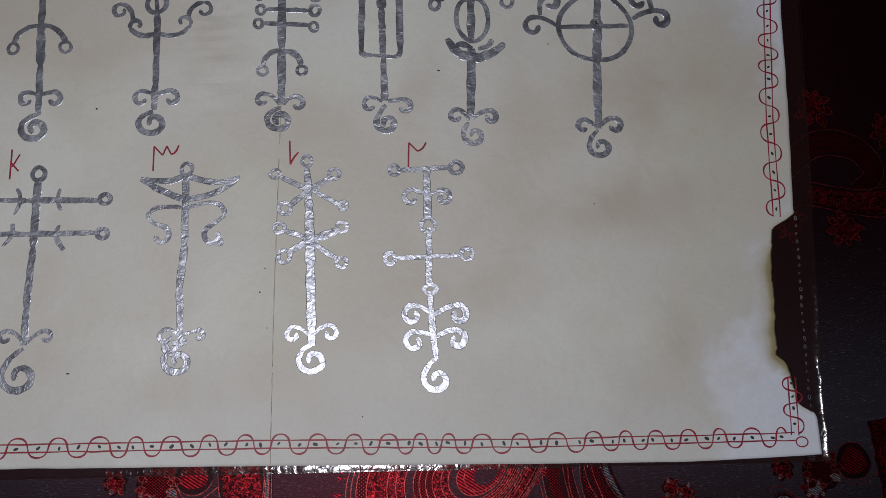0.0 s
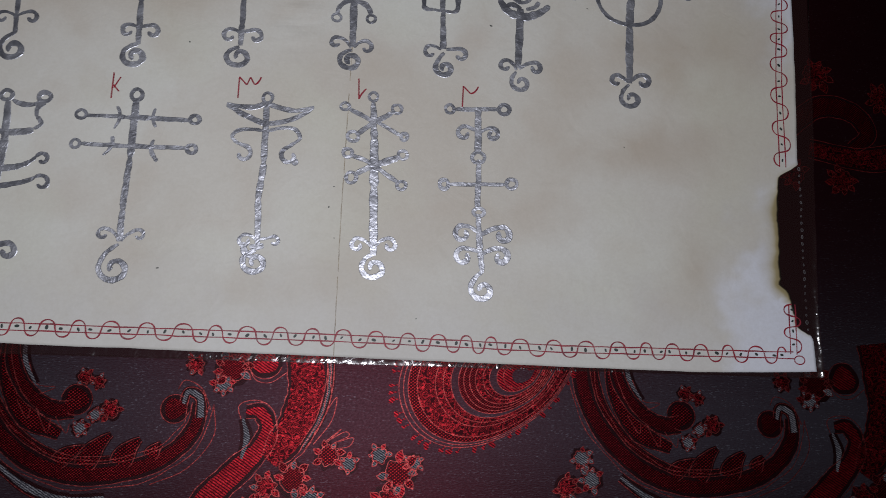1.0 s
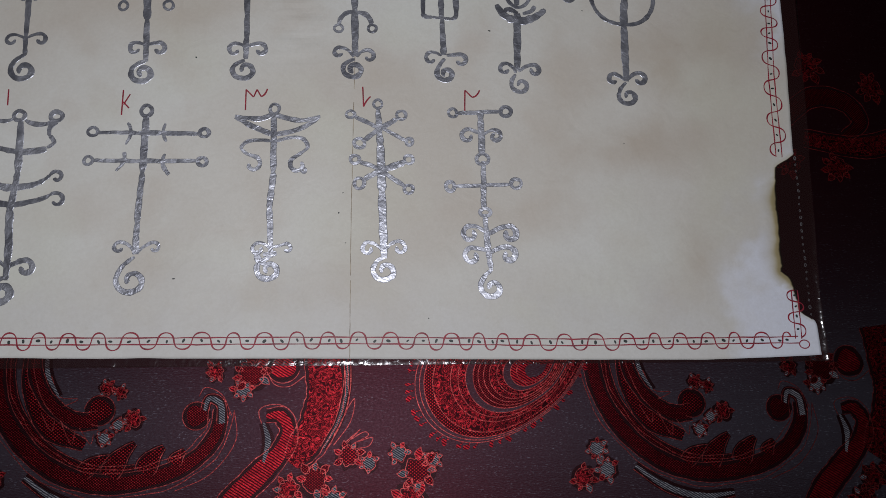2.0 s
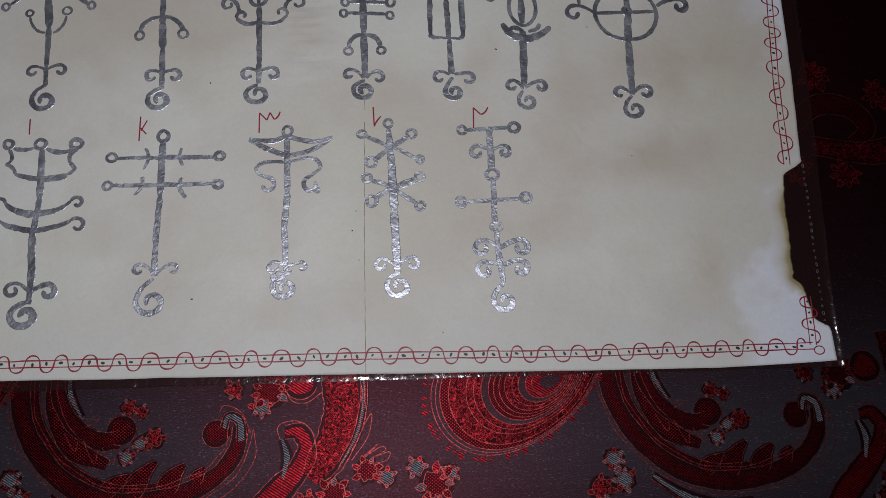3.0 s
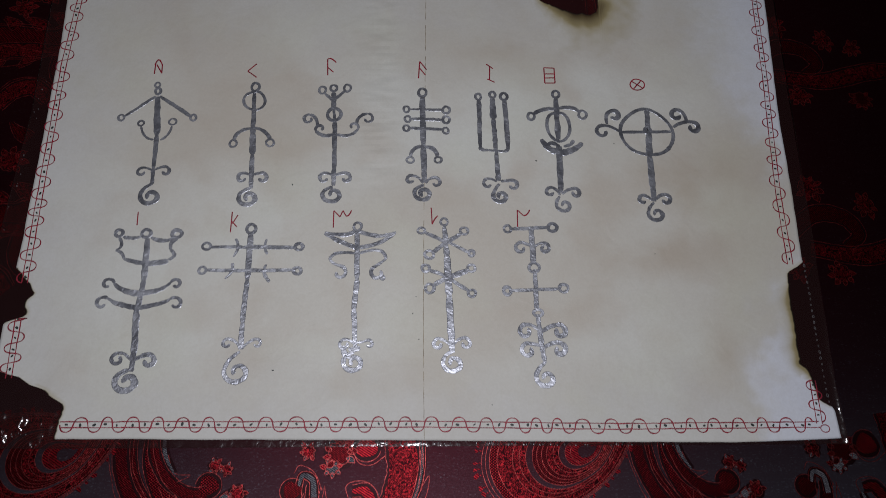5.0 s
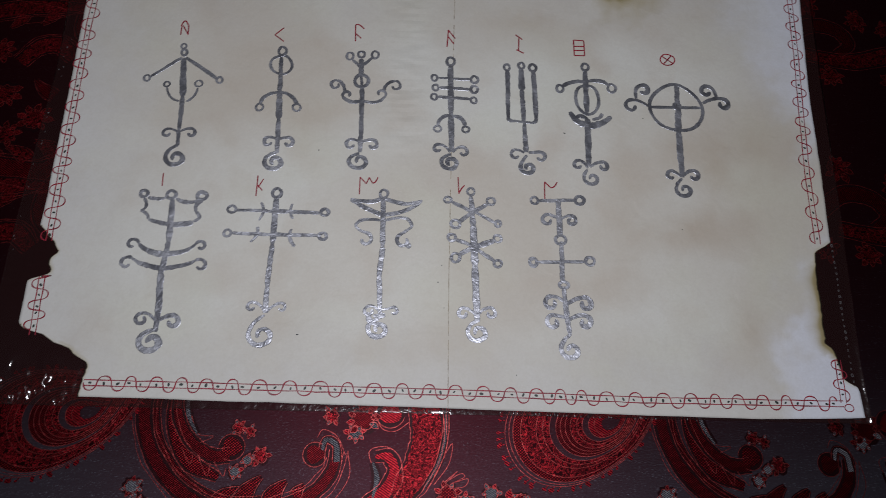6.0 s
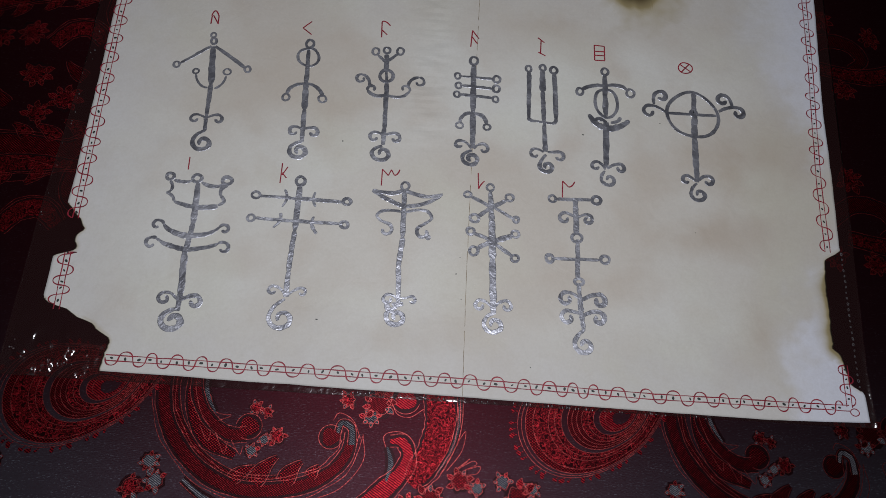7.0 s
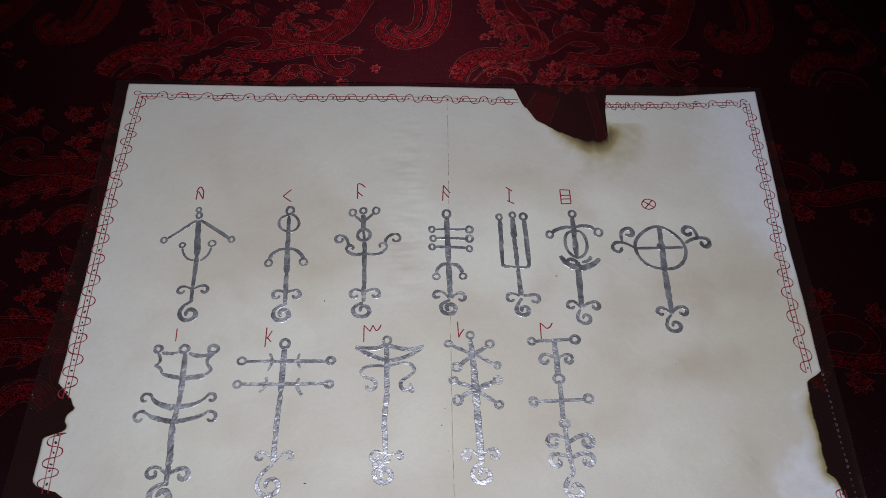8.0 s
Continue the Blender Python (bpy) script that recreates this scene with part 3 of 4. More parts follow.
    for x, y, size, mat in ((38, 214, 7, VEIN), (32, 232, 7, VEIN), (76, 168, 7, VEIN), (98, 166, 7, VEIN), (90, 216, 8, VEIN), (120, 206, 7, VEIN), (134, 164, 7, DOTTED), (136, 200, 6, VEIN), (28, 198, 4, VEIN)):
        blossom(x, y, size, 5, mat)


def repeat_weave(build, shifts):
    had = set(cloth.children)
    build()
    made = [o for o in cloth.children if o not in had]
    for sx, sy in shifts:
        for o in made:
            layer[0] += 0.13
            copy_thing(o, pose(sx * MM, sy * MM, o.location.z + 0.00002 * MM * layer[0]))


repeat_weave(lower_group, [(REPEAT, 0), (-REPEAT, 0)])
repeat_weave(upper_group, [(REPEAT, 0), (-REPEAT, 0), (118 - REPEAT, -118), (118, -118), (118 - REPEAT, -228), (118, -228), (118 - REPEAT, 112), (118, 112)])

# ---- the laminated parchment ----
sheet = thing("laminated_parchment", "tea-stained parchment with burnt edges and silver sigils, sealed in film", "document", (0, 0, TOP))
PAPER_Z = 0.62       # upper face of the paper above the cloth


def stepped(s, *pairs):
    return float(np.interp(s, pairs[0::2], pairs[1::2]))


def jag(s, seed, size):
    return size * (noise.noise((s * 0.22, seed, 0.3)) + 0.6 * noise.noise((s * 0.7, seed, 1.3)))


def left_edge(y):
    plain = stepped(y, -150, -202, -65, -202.6, 0, -203.6, 70, -205.6, 150, -210)
    x = stepped(y, -145, -170, -139, -169, -133, -168, -131, -169, -127.4, -176.2, -124.2, -179, -123, -184.6, -120.6, -188.6, -118, -192.4, -117.2, -198.6, -115.4, -201.3, -113, -202.6,
                -92.8, -203, -91.5, -201, -89.5, -195, -87.2, -193.5, -84, -195.2, -80.5, -195, -77, -192.2, -73, -194, -68.5, -199, -64, plain) if y < -64 else plain
    bite = x - plain
    return x + (jag(y, 1.7, 0.95) if bite > 0.5 else jag(y * 0.2, 4.1, 0.3)), bite


def right_edge(y):
    plain = stepped(y, -148, 196.4, -131, 195.5, -55, 195.8, -11, 198.3, 28, 199.8, 90, 204.9, 150, 210.2)
    x = stepped(y, -148, 196.4, -134, 196, -131.5, 195, -130, 192, -128, 189.6, -122, 189, -116, 188.4, -113, 187.5, -111.6, 185.4, -109.6, 183.2, -107.8, 184.6, -105, 183.9, -96, 184.7, -82, 185,
                -70, 186, -62.3, 186.8, -60.4, 189, -58, 194, -56.4, 196, -54, plain) if y < -54 else plain
    bite = plain - x if x < plain - 0.6 else 0.0
    return x - (jag(y, 7.7, 0.6) if bite > 0.5 else jag(y * 0.2, 9.1, 0.3)), bite


def top_edge(x):
    base = stepped(x, -212, 148.5, -109, 147.6, -34, 149.2, 45, 148.2, 107, 143.4, 156, 143.2, 212, 148.6)
    bite = (lambda d: d + (jag(x, 2.2, 1.3) if d > 2 else 0))(stepped(x, 45.5, 0, 50, 13, 58, 26.5, 70, 35, 88, 41.5, 98, 41, 103, 37, 104.5, 13, 106.5, 0))
    return base - bite, bite


def bottom_edge(x):
    return stepped(x, -210, -144.3, -171, -144.7, 0, -146.3, 145, -148.0, 200, -146.4) + jag(x * 0.2, 6.6, 0.2)


def parchment():
    nu, nv = 330, 240
    xs, ys = np.zeros((nv + 1, nu + 1)), np.zeros((nv + 1, nu + 1))
    rim = []
    for j in range(nv + 1):
        y0 = -147.0 + 295.6 * j / nv
        (l, lb), (r, rb) = left_edge(y0), right_edge(y0)
        for i in range(nu + 1):
            x = l + (r - l) * i / nu
            (t, tb), b = top_edge(x), bottom_edge(x)
            low = min(max((y0 - 55.0) / 93.6, 0.0), 1.0)
            y = b + (y0 + 147.0) / 295.6 * (t + tb - b) - tb * low ** 1.5
            xs[j, i], ys[j, i] = x, y
            if (i == 0 and lb > 0.3) or (i == nu and rb > 0.3) or (j == nv and tb > 0.3):
                # the scorch reaches further on some sides than on others
                reach = 0.7
                if i == nu:
                    reach += 2.0 * min(max((-66 - y) / 10, 0), 1) * min(max((y + 119) / 6, 0), 1)
                elif j == nv:
                    reach += 5.6 * min(max((x - 64) / 24, 0), 1) * min(max((124 - y) / 10, 0), 1)
                rim.append((x, y, reach))
    rim = np.array(rim)
    verts, faces = [], []
    for level in (0.0, -0.25):
        for j in range(nv + 1):
            for i in range(nu + 1):
                x, y = xs[j, i], ys[j, i]
                verts.append((x * MM, y * MM, (PAPER_Z + level) * MM))
    w = nu + 1
    n = w * (nv + 1)
    for j in range(nv):
        for i in range(nu):
            a = j * w + i
            faces.append((a, a + 1, a + w + 1, a + w))
            faces.append((n + a + w, n + a + w + 1, n + a + 1, n + a))
    for j in range(nv):
        for i, s in ((0, 1), (nu, -1)):
            a, b = j * w + i, (j + 1) * w + i
            faces.append((a, b, n + b, n + a)[::s])
    for i in range(nu):
        for j, s in ((0, -1), (nv, 1)):
            a, b = j * w + i, j * w + i + 1
            faces.append((a, b, n + b, n + a)[::s])
    me = bpy.data.meshes.new("parchment")
    me.from_pydata(verts, [], faces)
    me.polygons.foreach_set("use_smooth", [len(f) == 4 and max(f) < n for f in faces])
    me.materials.append(PARCHMENT)
    px, py = xs.ravel(), ys.ravel()
    gap, reach = np.full(len(px), 999.0), np.ones(len(px))
    for rx, ry, rr in rim:
        d = np.hypot(px - rx, py - ry)
        reach = np.where(d < gap, rr, reach)
        gap = np.minimum(gap, d)
    wob = np.array([noise.noise((x * 0.06, y * 0.06, 3.0)) + 0.5 * noise.noise((x * 0.2, y * 0.2, 5.0)) for x, y in zip(px, py)])
    uneven = np.clip(1 + 0.5 * wob, 0.75, 1.5)
    char = np.exp(-gap / (0.6 + 0.1 * reach) * uneven)
    scorch = np.exp(-gap / (reach * 1.7) * uneven) * (0.45 + 0.1 * reach)
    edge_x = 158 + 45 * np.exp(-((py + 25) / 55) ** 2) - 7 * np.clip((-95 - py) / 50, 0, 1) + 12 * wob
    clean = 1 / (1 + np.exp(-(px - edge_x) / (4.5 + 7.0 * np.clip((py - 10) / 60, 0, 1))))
    top_free = 1 / (1 + np.exp(-(py - 92 - 26 * wob) / 16.0)) * 0.62
    low_free = 1 / (1 + np.exp(-(-py - 122 - 16 * wob) / 7.0)) * 0.55
    left_free = 1 / (1 + np.exp(-(-px - 172 - 18 * wob) / 10.0)) * 0.62
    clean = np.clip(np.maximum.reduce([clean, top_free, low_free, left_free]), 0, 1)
    stain = np.zeros(len(px))
    for x, y, rx, ry, k in ((148, -2, 34, 26, 0.75), (128, -52, 40, 14, 0.55), (38, 74, 70, 18, 0.5), (-30, -122, 34, 13, 0.4), (150, -104, 13, 26, 0.55), (-96, 12, 30, 34, 0.3), (84, 10, 26, 40, 0.35), (-150, 88, 46, 22, 0.25)):
        stain = np.maximum(stain, k * np.exp(-(((px - x) / rx) ** 2 + ((py - y) / ry) ** 2) * (1 + 0.5 * wob)))
    # soft waves beside the fold
    fade = np.exp(-((px + 26) / 10) ** 2) * np.clip((py + 24) / 20, 0, 1) * np.clip((124 - py) / 25, 0, 1)
    ripple = fade * np.array([noise.noise((x * 0.05, y * 0.13, 7.0)) + 0.5 * noise.noise((x * 0.1, y * 0.3, 8.0)) for x, y in zip(px, py)])
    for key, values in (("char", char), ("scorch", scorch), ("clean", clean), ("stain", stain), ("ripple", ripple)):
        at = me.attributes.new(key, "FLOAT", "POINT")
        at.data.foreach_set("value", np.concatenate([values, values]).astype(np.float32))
    ob = new("parchment", me)
    ob.parent = sheet
    return tagged(ob, "cream tea-stained paper with scorched bitten edges")


parchment()


def film():
    """The pouch: a clear sheet a little wider than the paper, creased where nothing fills it."""
    nu, nv = 520, 200
    bm = bmesh.new()
    rows = []
    for j in range(nv + 1):
        y = -148.7 + 300.9 * j / nv
        l = stepped(y, -150, -214.3, -60, -214.7, 30, -213, 152, -218.4)
        r = stepped(y, -150, 199.2, -120, 198.8, -54, 203.5, 40, 208, 152, 215)
        lp, rp = left_edge(y)[0], right_edge(y)[0]
        row = []
        for i in range(nu + 1):
            x = l + (r - l) * i / nu
            loose = max(lp - x, x - rp, y - top_edge(x)[0], bottom_edge(x) - y, 0.0)
            corner = math.exp(-(((x + 195) / 26) ** 2 + ((y + 140) / 16) ** 2))
            crease = abs(noise.noise((x * 0.17, y * 0.09, 2.0))) + 0.4 * abs(noise.noise((x * 0.42, y * 0.3, 4.0)))
            slant = abs(noise.noise((x * 0.20 + y * 0.16, y * 0.10 - x * 0.06, 9.0))) + 0.5 * abs(noise.noise((x * 0.5 - y * 0.3, y * 0.4, 6.0)))
            crease += (slant - crease) * min(corner * 2.0, 1.0)
            lift = min(loose / 4.0, 1.0) * (0.35 + 2.4 * corner) * crease
            if y < bottom_edge(x):
                lift += (0.16 + 0.6 * max(0.0, noise.noise((x * 0.09, 4.0, 6.0)))) * max(0.0, 1 - (bottom_edge(x) - y) / 2.6)
                lift += 0.2 * abs(math.sin(x * 1.5 + 3 * noise.noise((x * 0.15, 2.0, 2.0)))) * max(0.0, 0.12 + 1.7 * noise.noise((x * 0.13, 1.0, 5.0)))
            if x > rp and y < -60:
                d = max(x - (r - 3.2), 0.0)
                up = min(max((-60 - y) / 40, 0), 1)
                lift += up * (0.10 * d * d * (0.8 + 0.5 * noise.noise((y * 0.12, 3.0, 1.0))) + 0.16 * abs(math.sin(x * 1.9 + noise.noise((x * 0.2, y * 0.05, 6.0)))))
            row.append(bm.verts.new((x * MM, y * MM, (0.30 + lift) * MM)))
        rows.append(row)
    for j in range(nv):
        for i in range(nu):
            bm.faces.new((rows[j][i], rows[j][i + 1], rows[j + 1][i + 1], rows[j + 1][i]))
    for f in bm.faces:
        f.smooth = True
    part("clear_film", bm, FILM, sheet, "glossy clear laminating film")
    # the welded rim
    for name, pts in (
        ("film_rim", straight(-214.3, -148.7, -214.7, -60, 12) + straight(-213, 30, -218.4, 152.2, 12)),
        ("film_rim", straight(203.5, -54, 215, 152.2, 24)),
        ("film_rim", straight(-214.3, -148.7, 199.2, -148.7, 60)),
        ("film_rim", straight(-218.4, 152.2, 215, 152.2, 60)),
    ):
        bm = bmesh.new()
        band(bm, [p + Vector((jag(p.y, 3.3, 0.25), jag(p.x, 8.3, 0.2))) for p in pts], [0.6] * len(pts), 0.32, 0.12)
        part(name, bm, FILM, sheet)


film()


def blister_mesh():
    bm = bmesh.new()
    bmesh.ops.create_uvsphere(bm, u_segments=6, v_segments=4, radius=1.0 * MM)
    for f in bm.faces:
        f.smooth = True
    return bm


def blisters():
    """Rows of tiny air pockets along the weld, as metal beads that stand in for glints on the film."""
    first = part("air_blister", blister_mesh(), BEAD, sheet)
    rng = random.Random(5)
    spots = []
    for i in range(34):
        s = i / 33
        k = rng.uniform(0.35, 0.9)
        if rng.random() < 0.55:
            spots.append((-209.5 - 4.5 * s + rng.uniform(-1.1, 1.1), 60 - 135 * s + rng.uniform(-1.6, 1.6), 0.34 * k, 0.6 * k))
    for i in range(84):
        x = -58 + 2.1 * i + rng.uniform(-0.8, 0.8)
        if rng.random() < 0.6 + 0.5 * noise.noise((x * 0.06, 3.0, 3.0)):
            spots.append((x, bottom_edge(x) - rng.uniform(0.9, 1.9), rng.uniform(0.16, 0.42), rng.uniform(0.3, 0.75)))
    for i in range(11):
        spots.append((rng.uniform(-196, -172), rng.uniform(-147.5, -141), rng.uniform(0.2, 0.55), rng.uniform(0.3, 0.9)))
    for i in range(4):
        spots.append((rng.uniform(-212, -207), rng.uniform(-137, -132), rng.uniform(0.3, 0.7), rng.uniform(0.3, 0.8)))
    for k, (x, y, a, b) in enumerate(spots):
        ob = first if k == 0 else first.copy()
        if k:
            scene.collection.objects.link(ob)
        ob.location = (x * MM, y * MM, 0.42 * MM)
        ob.scale = (a, b, 0.45)
    # a row of pressed rings beside the bitten edge
    ring_bm = bmesh.new()
    loop = [Vector((0.62 * math.cos(a), 0.95 * math.sin(a))) for a in (math.tau * i / 16 for i in range(16))]
    band(ring_bm, loop, [0.3] * 16, 0.0, 0.16, 0.0, True)
    first = part("pressed_ring", ring_bm, BEAD, sheet)
    for k in range(24):
        s = k / 23
        ob = first if k == 0 else first.copy()
        if k:
            scene.collection.objects.link(ob)
        size = rng.uniform(0.45, 0.85)
        ob.location = ((196.2 - 2.3 * s + rng.uniform(-0.25, 0.25)) * MM, (-58 - 71 * s) * MM, 0.42 * MM)
        ob.scale = (size * rng.uniform(0.7, 1.0), size * rng.uniform(0.8, 1.2), 1)
        ob.rotation_euler = (rng.uniform(-0.1, 0.1), rng.uniform(-0.1, 0.1), rng.uniform(-0.4, 0.4))


blisters()


# ---- pen work: the border ----
def side_path(name):
    """Where the two ruled lines of a side run, from end to end."""
    if name == "bottom":
        return lambda s: Vector((-168 + 355 * s, stepped(-168 + 355 * s, -170, -138.4, 0, -138.9, 88, -140.3, 190, -139.9)))
    if name == "top_long":
        return lambda s: Vector((-200 + 247 * s, stepped(-200 + 247 * s, -200, 138.4, -126, 137.2, -34, 138.4, 47, 136.8)))
    if name == "top_short":
        return lambda s: Vector((104.8 + 98 * s, stepped(104.8 + 98 * s, 105, 133.2, 154, 134.3, 203, 137.6)))
    if name == "left_long":
        return lambda s: Vector((stepped(138 - 208 * s, -75, -197.0, -23, -199.0, 60, -201.5, 138, -200), 138 - 208 * s))
    if name == "left_short":
        return lambda s: Vector((stepped(-88 - 29 * s, -117, -195.2, -75, -197.0), -88 - 29 * s))
    if name == "right_long":
        return lambda s: Vector((stepped(137.5 - 195 * s, -58, 189.0, -17, 190.3, 28, 194, 60, 197, 137, 202), 137.5 - 195 * s))
    return lambda s: Vector((stepped(-118.5 - 21 * s, -140, 187.2, -110, 188.2), -118.5 - 21 * s))


DOT = None


def wave_points(path, place, turns, first, high):
    """The looping pen line: one bulge at each turn, first up or down, steep where it crosses the lines."""
    ends = [turns[0] - (turns[1] - turns[0]) / 2] + [(a + b) / 2 for a, b in zip(turns, turns[1:])] + [turns[-1] + (turns[-1] - turns[-2]) / 2]
    pts, up = [], first
    for k, (a, b) in enumerate(zip(ends, ends[1:])):
        tall = high * (0.97 + 0.13 * noise.noise((k * 1.7, turns[0], 0.0)))
        for i in range(12):
            c = math.pi * i / 12
            u = place(a + (b - a) * (i / 12 - 0.085 * math.sin(2 * c)))
            d = path(min(u + 0.01, 1)) - path(max(u - 0.01, 0))
            d.normalize()
            pts.append(path(u) + Vector((-d.y, d.x)) * up * tall * math.sin(c) ** 0.8)
        up = -up
    return pts


def border(name, length, turns, first, high, seed):
    """Two ruled lines, the wave that loops round them and a dot in each loop; turns: where the wave bulges, along the side."""
    global DOT
    path = side_path(name)
    axis = 0 if name[:3] in ("bot", "top") else 1
    start, end = path(0)[axis], path(1)[axis]
    place = lambda v: min(max((v - start) / (end - start), 0.0), 1.0)
    rng = random.Random(seed)
    edge = part("border", bmesh.new(), RED_PEN, sheet, "red pen border of ruled lines and a looping wave")
    n = max(6, int(length / 4))
    spine = [path(i / n) for i in range(n + 1)]
    for o in (-1.35, 1.35):
        wob = [p + q * jag(p.x + p.y, seed + o, 0.22) for p, q in zip(spine, sides(spine))]
        part("ruled_line", band(bmesh.new(), wob, [0.50 + 0.12 * math.sin(i) for i in range(n + 1)], PAPER_Z + 0.01, 0.03 + 0.004 * o, o), RED_PEN, edge)
    pts = wave_points(path, place, turns, first, high)
    part("wave_line", band(bmesh.new(), pts, [0.58 + 0.14 * math.sin(i * 0.7) for i in range(len(pts))], PAPER_Z + 0.02, 0.04), RED_PEN, edge)
    for at in turns:
        p = path(place(at + rng.uniform(-0.8, 0.8)))
        if DOT is None:
            DOT = part("ink_dot", disc(bmesh.new(), 0, 0, 0.62, 0, lambda a: 1 + 0.2 * math.sin(2 * a + 1), 12), GREEN_DOT, edge)
            ob = DOT
        else:
            ob = DOT.copy()
            scene.collection.objects.link(ob)
            ob.parent = edge
        ob.location = (p.x * MM, (p.y + rng.uniform(-0.3, 0.3)) * MM, (PAPER_Z + 0.055) * MM)
        ob.rotation_euler = (0, 0, rng.uniform(0, 3))
        k = rng.uniform(0.85, 1.2) * (1.1 if name == "bottom" else 1.05)
        ob.scale = (k, k * rng.uniform(0.7, 1.0), 1)
    return edge


def corner_loop(x, y, r):
    """The wave closes in a small ring at a corner."""
    pts = [Vector((x + r * math.cos(a), y + r * 0.8 * math.sin(a))) for a in (math.tau * i / 18 for i in range(18))]
    part("corner_loop", band(bmesh.new(), pts, [0.48] * 18, PAPER_Z + 0.02, 0.045, 0.0, True), RED_PEN, sheet)


# where the pen swings out, in millimetres along each side
BOTTOM_TURNS = (-165, -159, -152, -147, -142, -135, -130, -124, -119, -113, -107, -101, -96, -89, -82, -75, -69, -61, -54, -49, -43, -37, -29, -24, -17, -11, -5, 1, 8, 14, 21, 27, 33, 39, 46, 50, 56, 60, 66, 72, 80, 86, 93, 99, 107, 112, 120, 124, 130, 135, 142, 147, 154, 159, 164, 171, 178, 182)
TOP_TURNS = (-193, -186, -180, -174, -165, -157, -150, -144, -137, -130, -123, -116, -109, -102, -96, -89, -82, -76, -70, -64, -56, -50, -42, -37, -30, -26, -19, -14, -7, 0, 6, 11, 19, 24, 30, 35, 41)
TOP_SHORT_TURNS = (107, 110.5, 114, 117, 120, 123, 127, 131, 135, 141, 146, 152, 157, 163, 167, 173, 178, 185, 190, 195, 200)
LEFT_TURNS = (132, 123, 118, 110, 105, 99, 93, 85, 79, 72, 67, 58, 51, 45, 39, 33, 27, 19, 13, 6, -1, -8, -14, -21, -27, -31, -36, -42, -49, -55, -61, -67)
RIGHT_TURNS = (131, 125, 119, 113, 107, 101, 93, 87, 81, 74, 68, 61, 54, 46, 41, 35, 29, 22, 16, 10, 5, -1, -8, -16, -23, -32, -39, -47, -54)
border("bottom", 355, BOTTOM_TURNS, -1, 3.5, 11)
border("top_long", 247, TOP_TURNS, -1, 3.5, 12)
border("top_short", 98, TOP_SHORT_TURNS, 1, 3.4, 13)
border("left_long", 208, LEFT_TURNS, 1, 4.3, 14)
border("left_short", 29, (-86, -92, -97, -103, -107, -112), 1, 4.3, 15)
border("right_long", 195, RIGHT_TURNS, -1, 4.1, 16)
border("right_short", 21, (-121, -126, -130, -136), -1, 3.6, 17)
corner_loop(189.4, -141.8, 2.2)
corner_loop(-202.6, 140.2, 2.2)


# ---- silver sigils and red letters ----
ink_rng = random.Random(21)
INK = {}


def sigil(name):
    ob = new(name)
    ob.parent = sheet
    INK[name] = SILVER
    return tagged(ob, "hand-painted silver " + name.replace("_", " "))


def letter(name):
    ob = new("red_letter")
    ob.parent = sheet
    INK[ob.name] = RED_PEN
    return tagged(ob, "small red hand-drawn rune letter")


def ink(owner, name, pts, widths, closed=False):
    mat = INK[owner.name]
    silver = mat is SILVER
    size = 0.24 if silver else 0.03
    wob = [p + Vector((jag(p.x * 2 + p.y, 31.0, size), jag(p.y * 2 - p.x, 37.0, size))) for p in pts] if not closed else pts
    ws = [w * (1.18 if silver else 1.0) * (1 + (0.3 if silver else 0.1) * noise.noise((p.x * 0.5, p.y * 0.5, 9.0))) for p, w in zip(pts, widths)]
    if not closed and silver:
        ws[0] *= 0.7
        ws[-1] *= 0.7
    bm = band(bmesh.new(), wob, ws, PAPER_Z + 0.012, ink_rng.uniform(0.05, 0.11), 0.0, closed)
    bmesh.ops.recalc_face_normals(bm, faces=bm.faces[:])
    return part(name, bm, mat, owner)


def bar(owner, x0, y0, x1, y1, w0, w1, name="stroke"):
    pts = straight(x0, y0, x1, y1, 10)
    return ink(owner, name, pts, belly(10, w0, w1))


def bow(owner, x0, y0, cx, cy, x1, y1, w0, w1, name="arc"):
    pts = bent(x0, y0, cx, cy, x1, y1, 14)
    return ink(owner, name, pts, belly(14, w0, w1, 0.12 * (w0 + w1)))


def ring(owner, x, y, rx, ry, w, name="ring"):
    n = 20 if rx < 5 else 44
    lean = ink_rng.uniform(0, 6)
    pts = [Vector((x + rx * math.cos(a) * (1 + 0.05 * math.sin(2 * a + lean)), y + ry * math.sin(a) * (1 + 0.05 * math.cos(3 * a + lean)))) for a in (math.tau * i / n for i in range(n))]
    return ink(owner, name, pts, [w] * n, True)


def curl(owner, sx, sy, cx, cy, turns, w, name="curl"):
    pts = spiral(sx, sy, cx, cy, turns)
    return ink(owner, name, pts, belly(len(pts) - 1, w, w * 0.8, w * 0.15))


def horn(owner, px, py, sx, sy, cx, cy, turns, w, name="curl"):
    foot = abs(turns) > 1.0
    pts = hooked(px, py, sx, sy, cx, cy, turns * (0.98 if foot else 1.0), 0.80 if foot else 0.66)
    if foot:
        pts = [Vector((p.x, cy + (p.y - cy) * (0.9 if p.y < cy else 1.0))) for p in pts]
    return ink(owner, name, pts, belly(len(pts) - 1, w * 0.75, w * 0.9, w * 0.3))


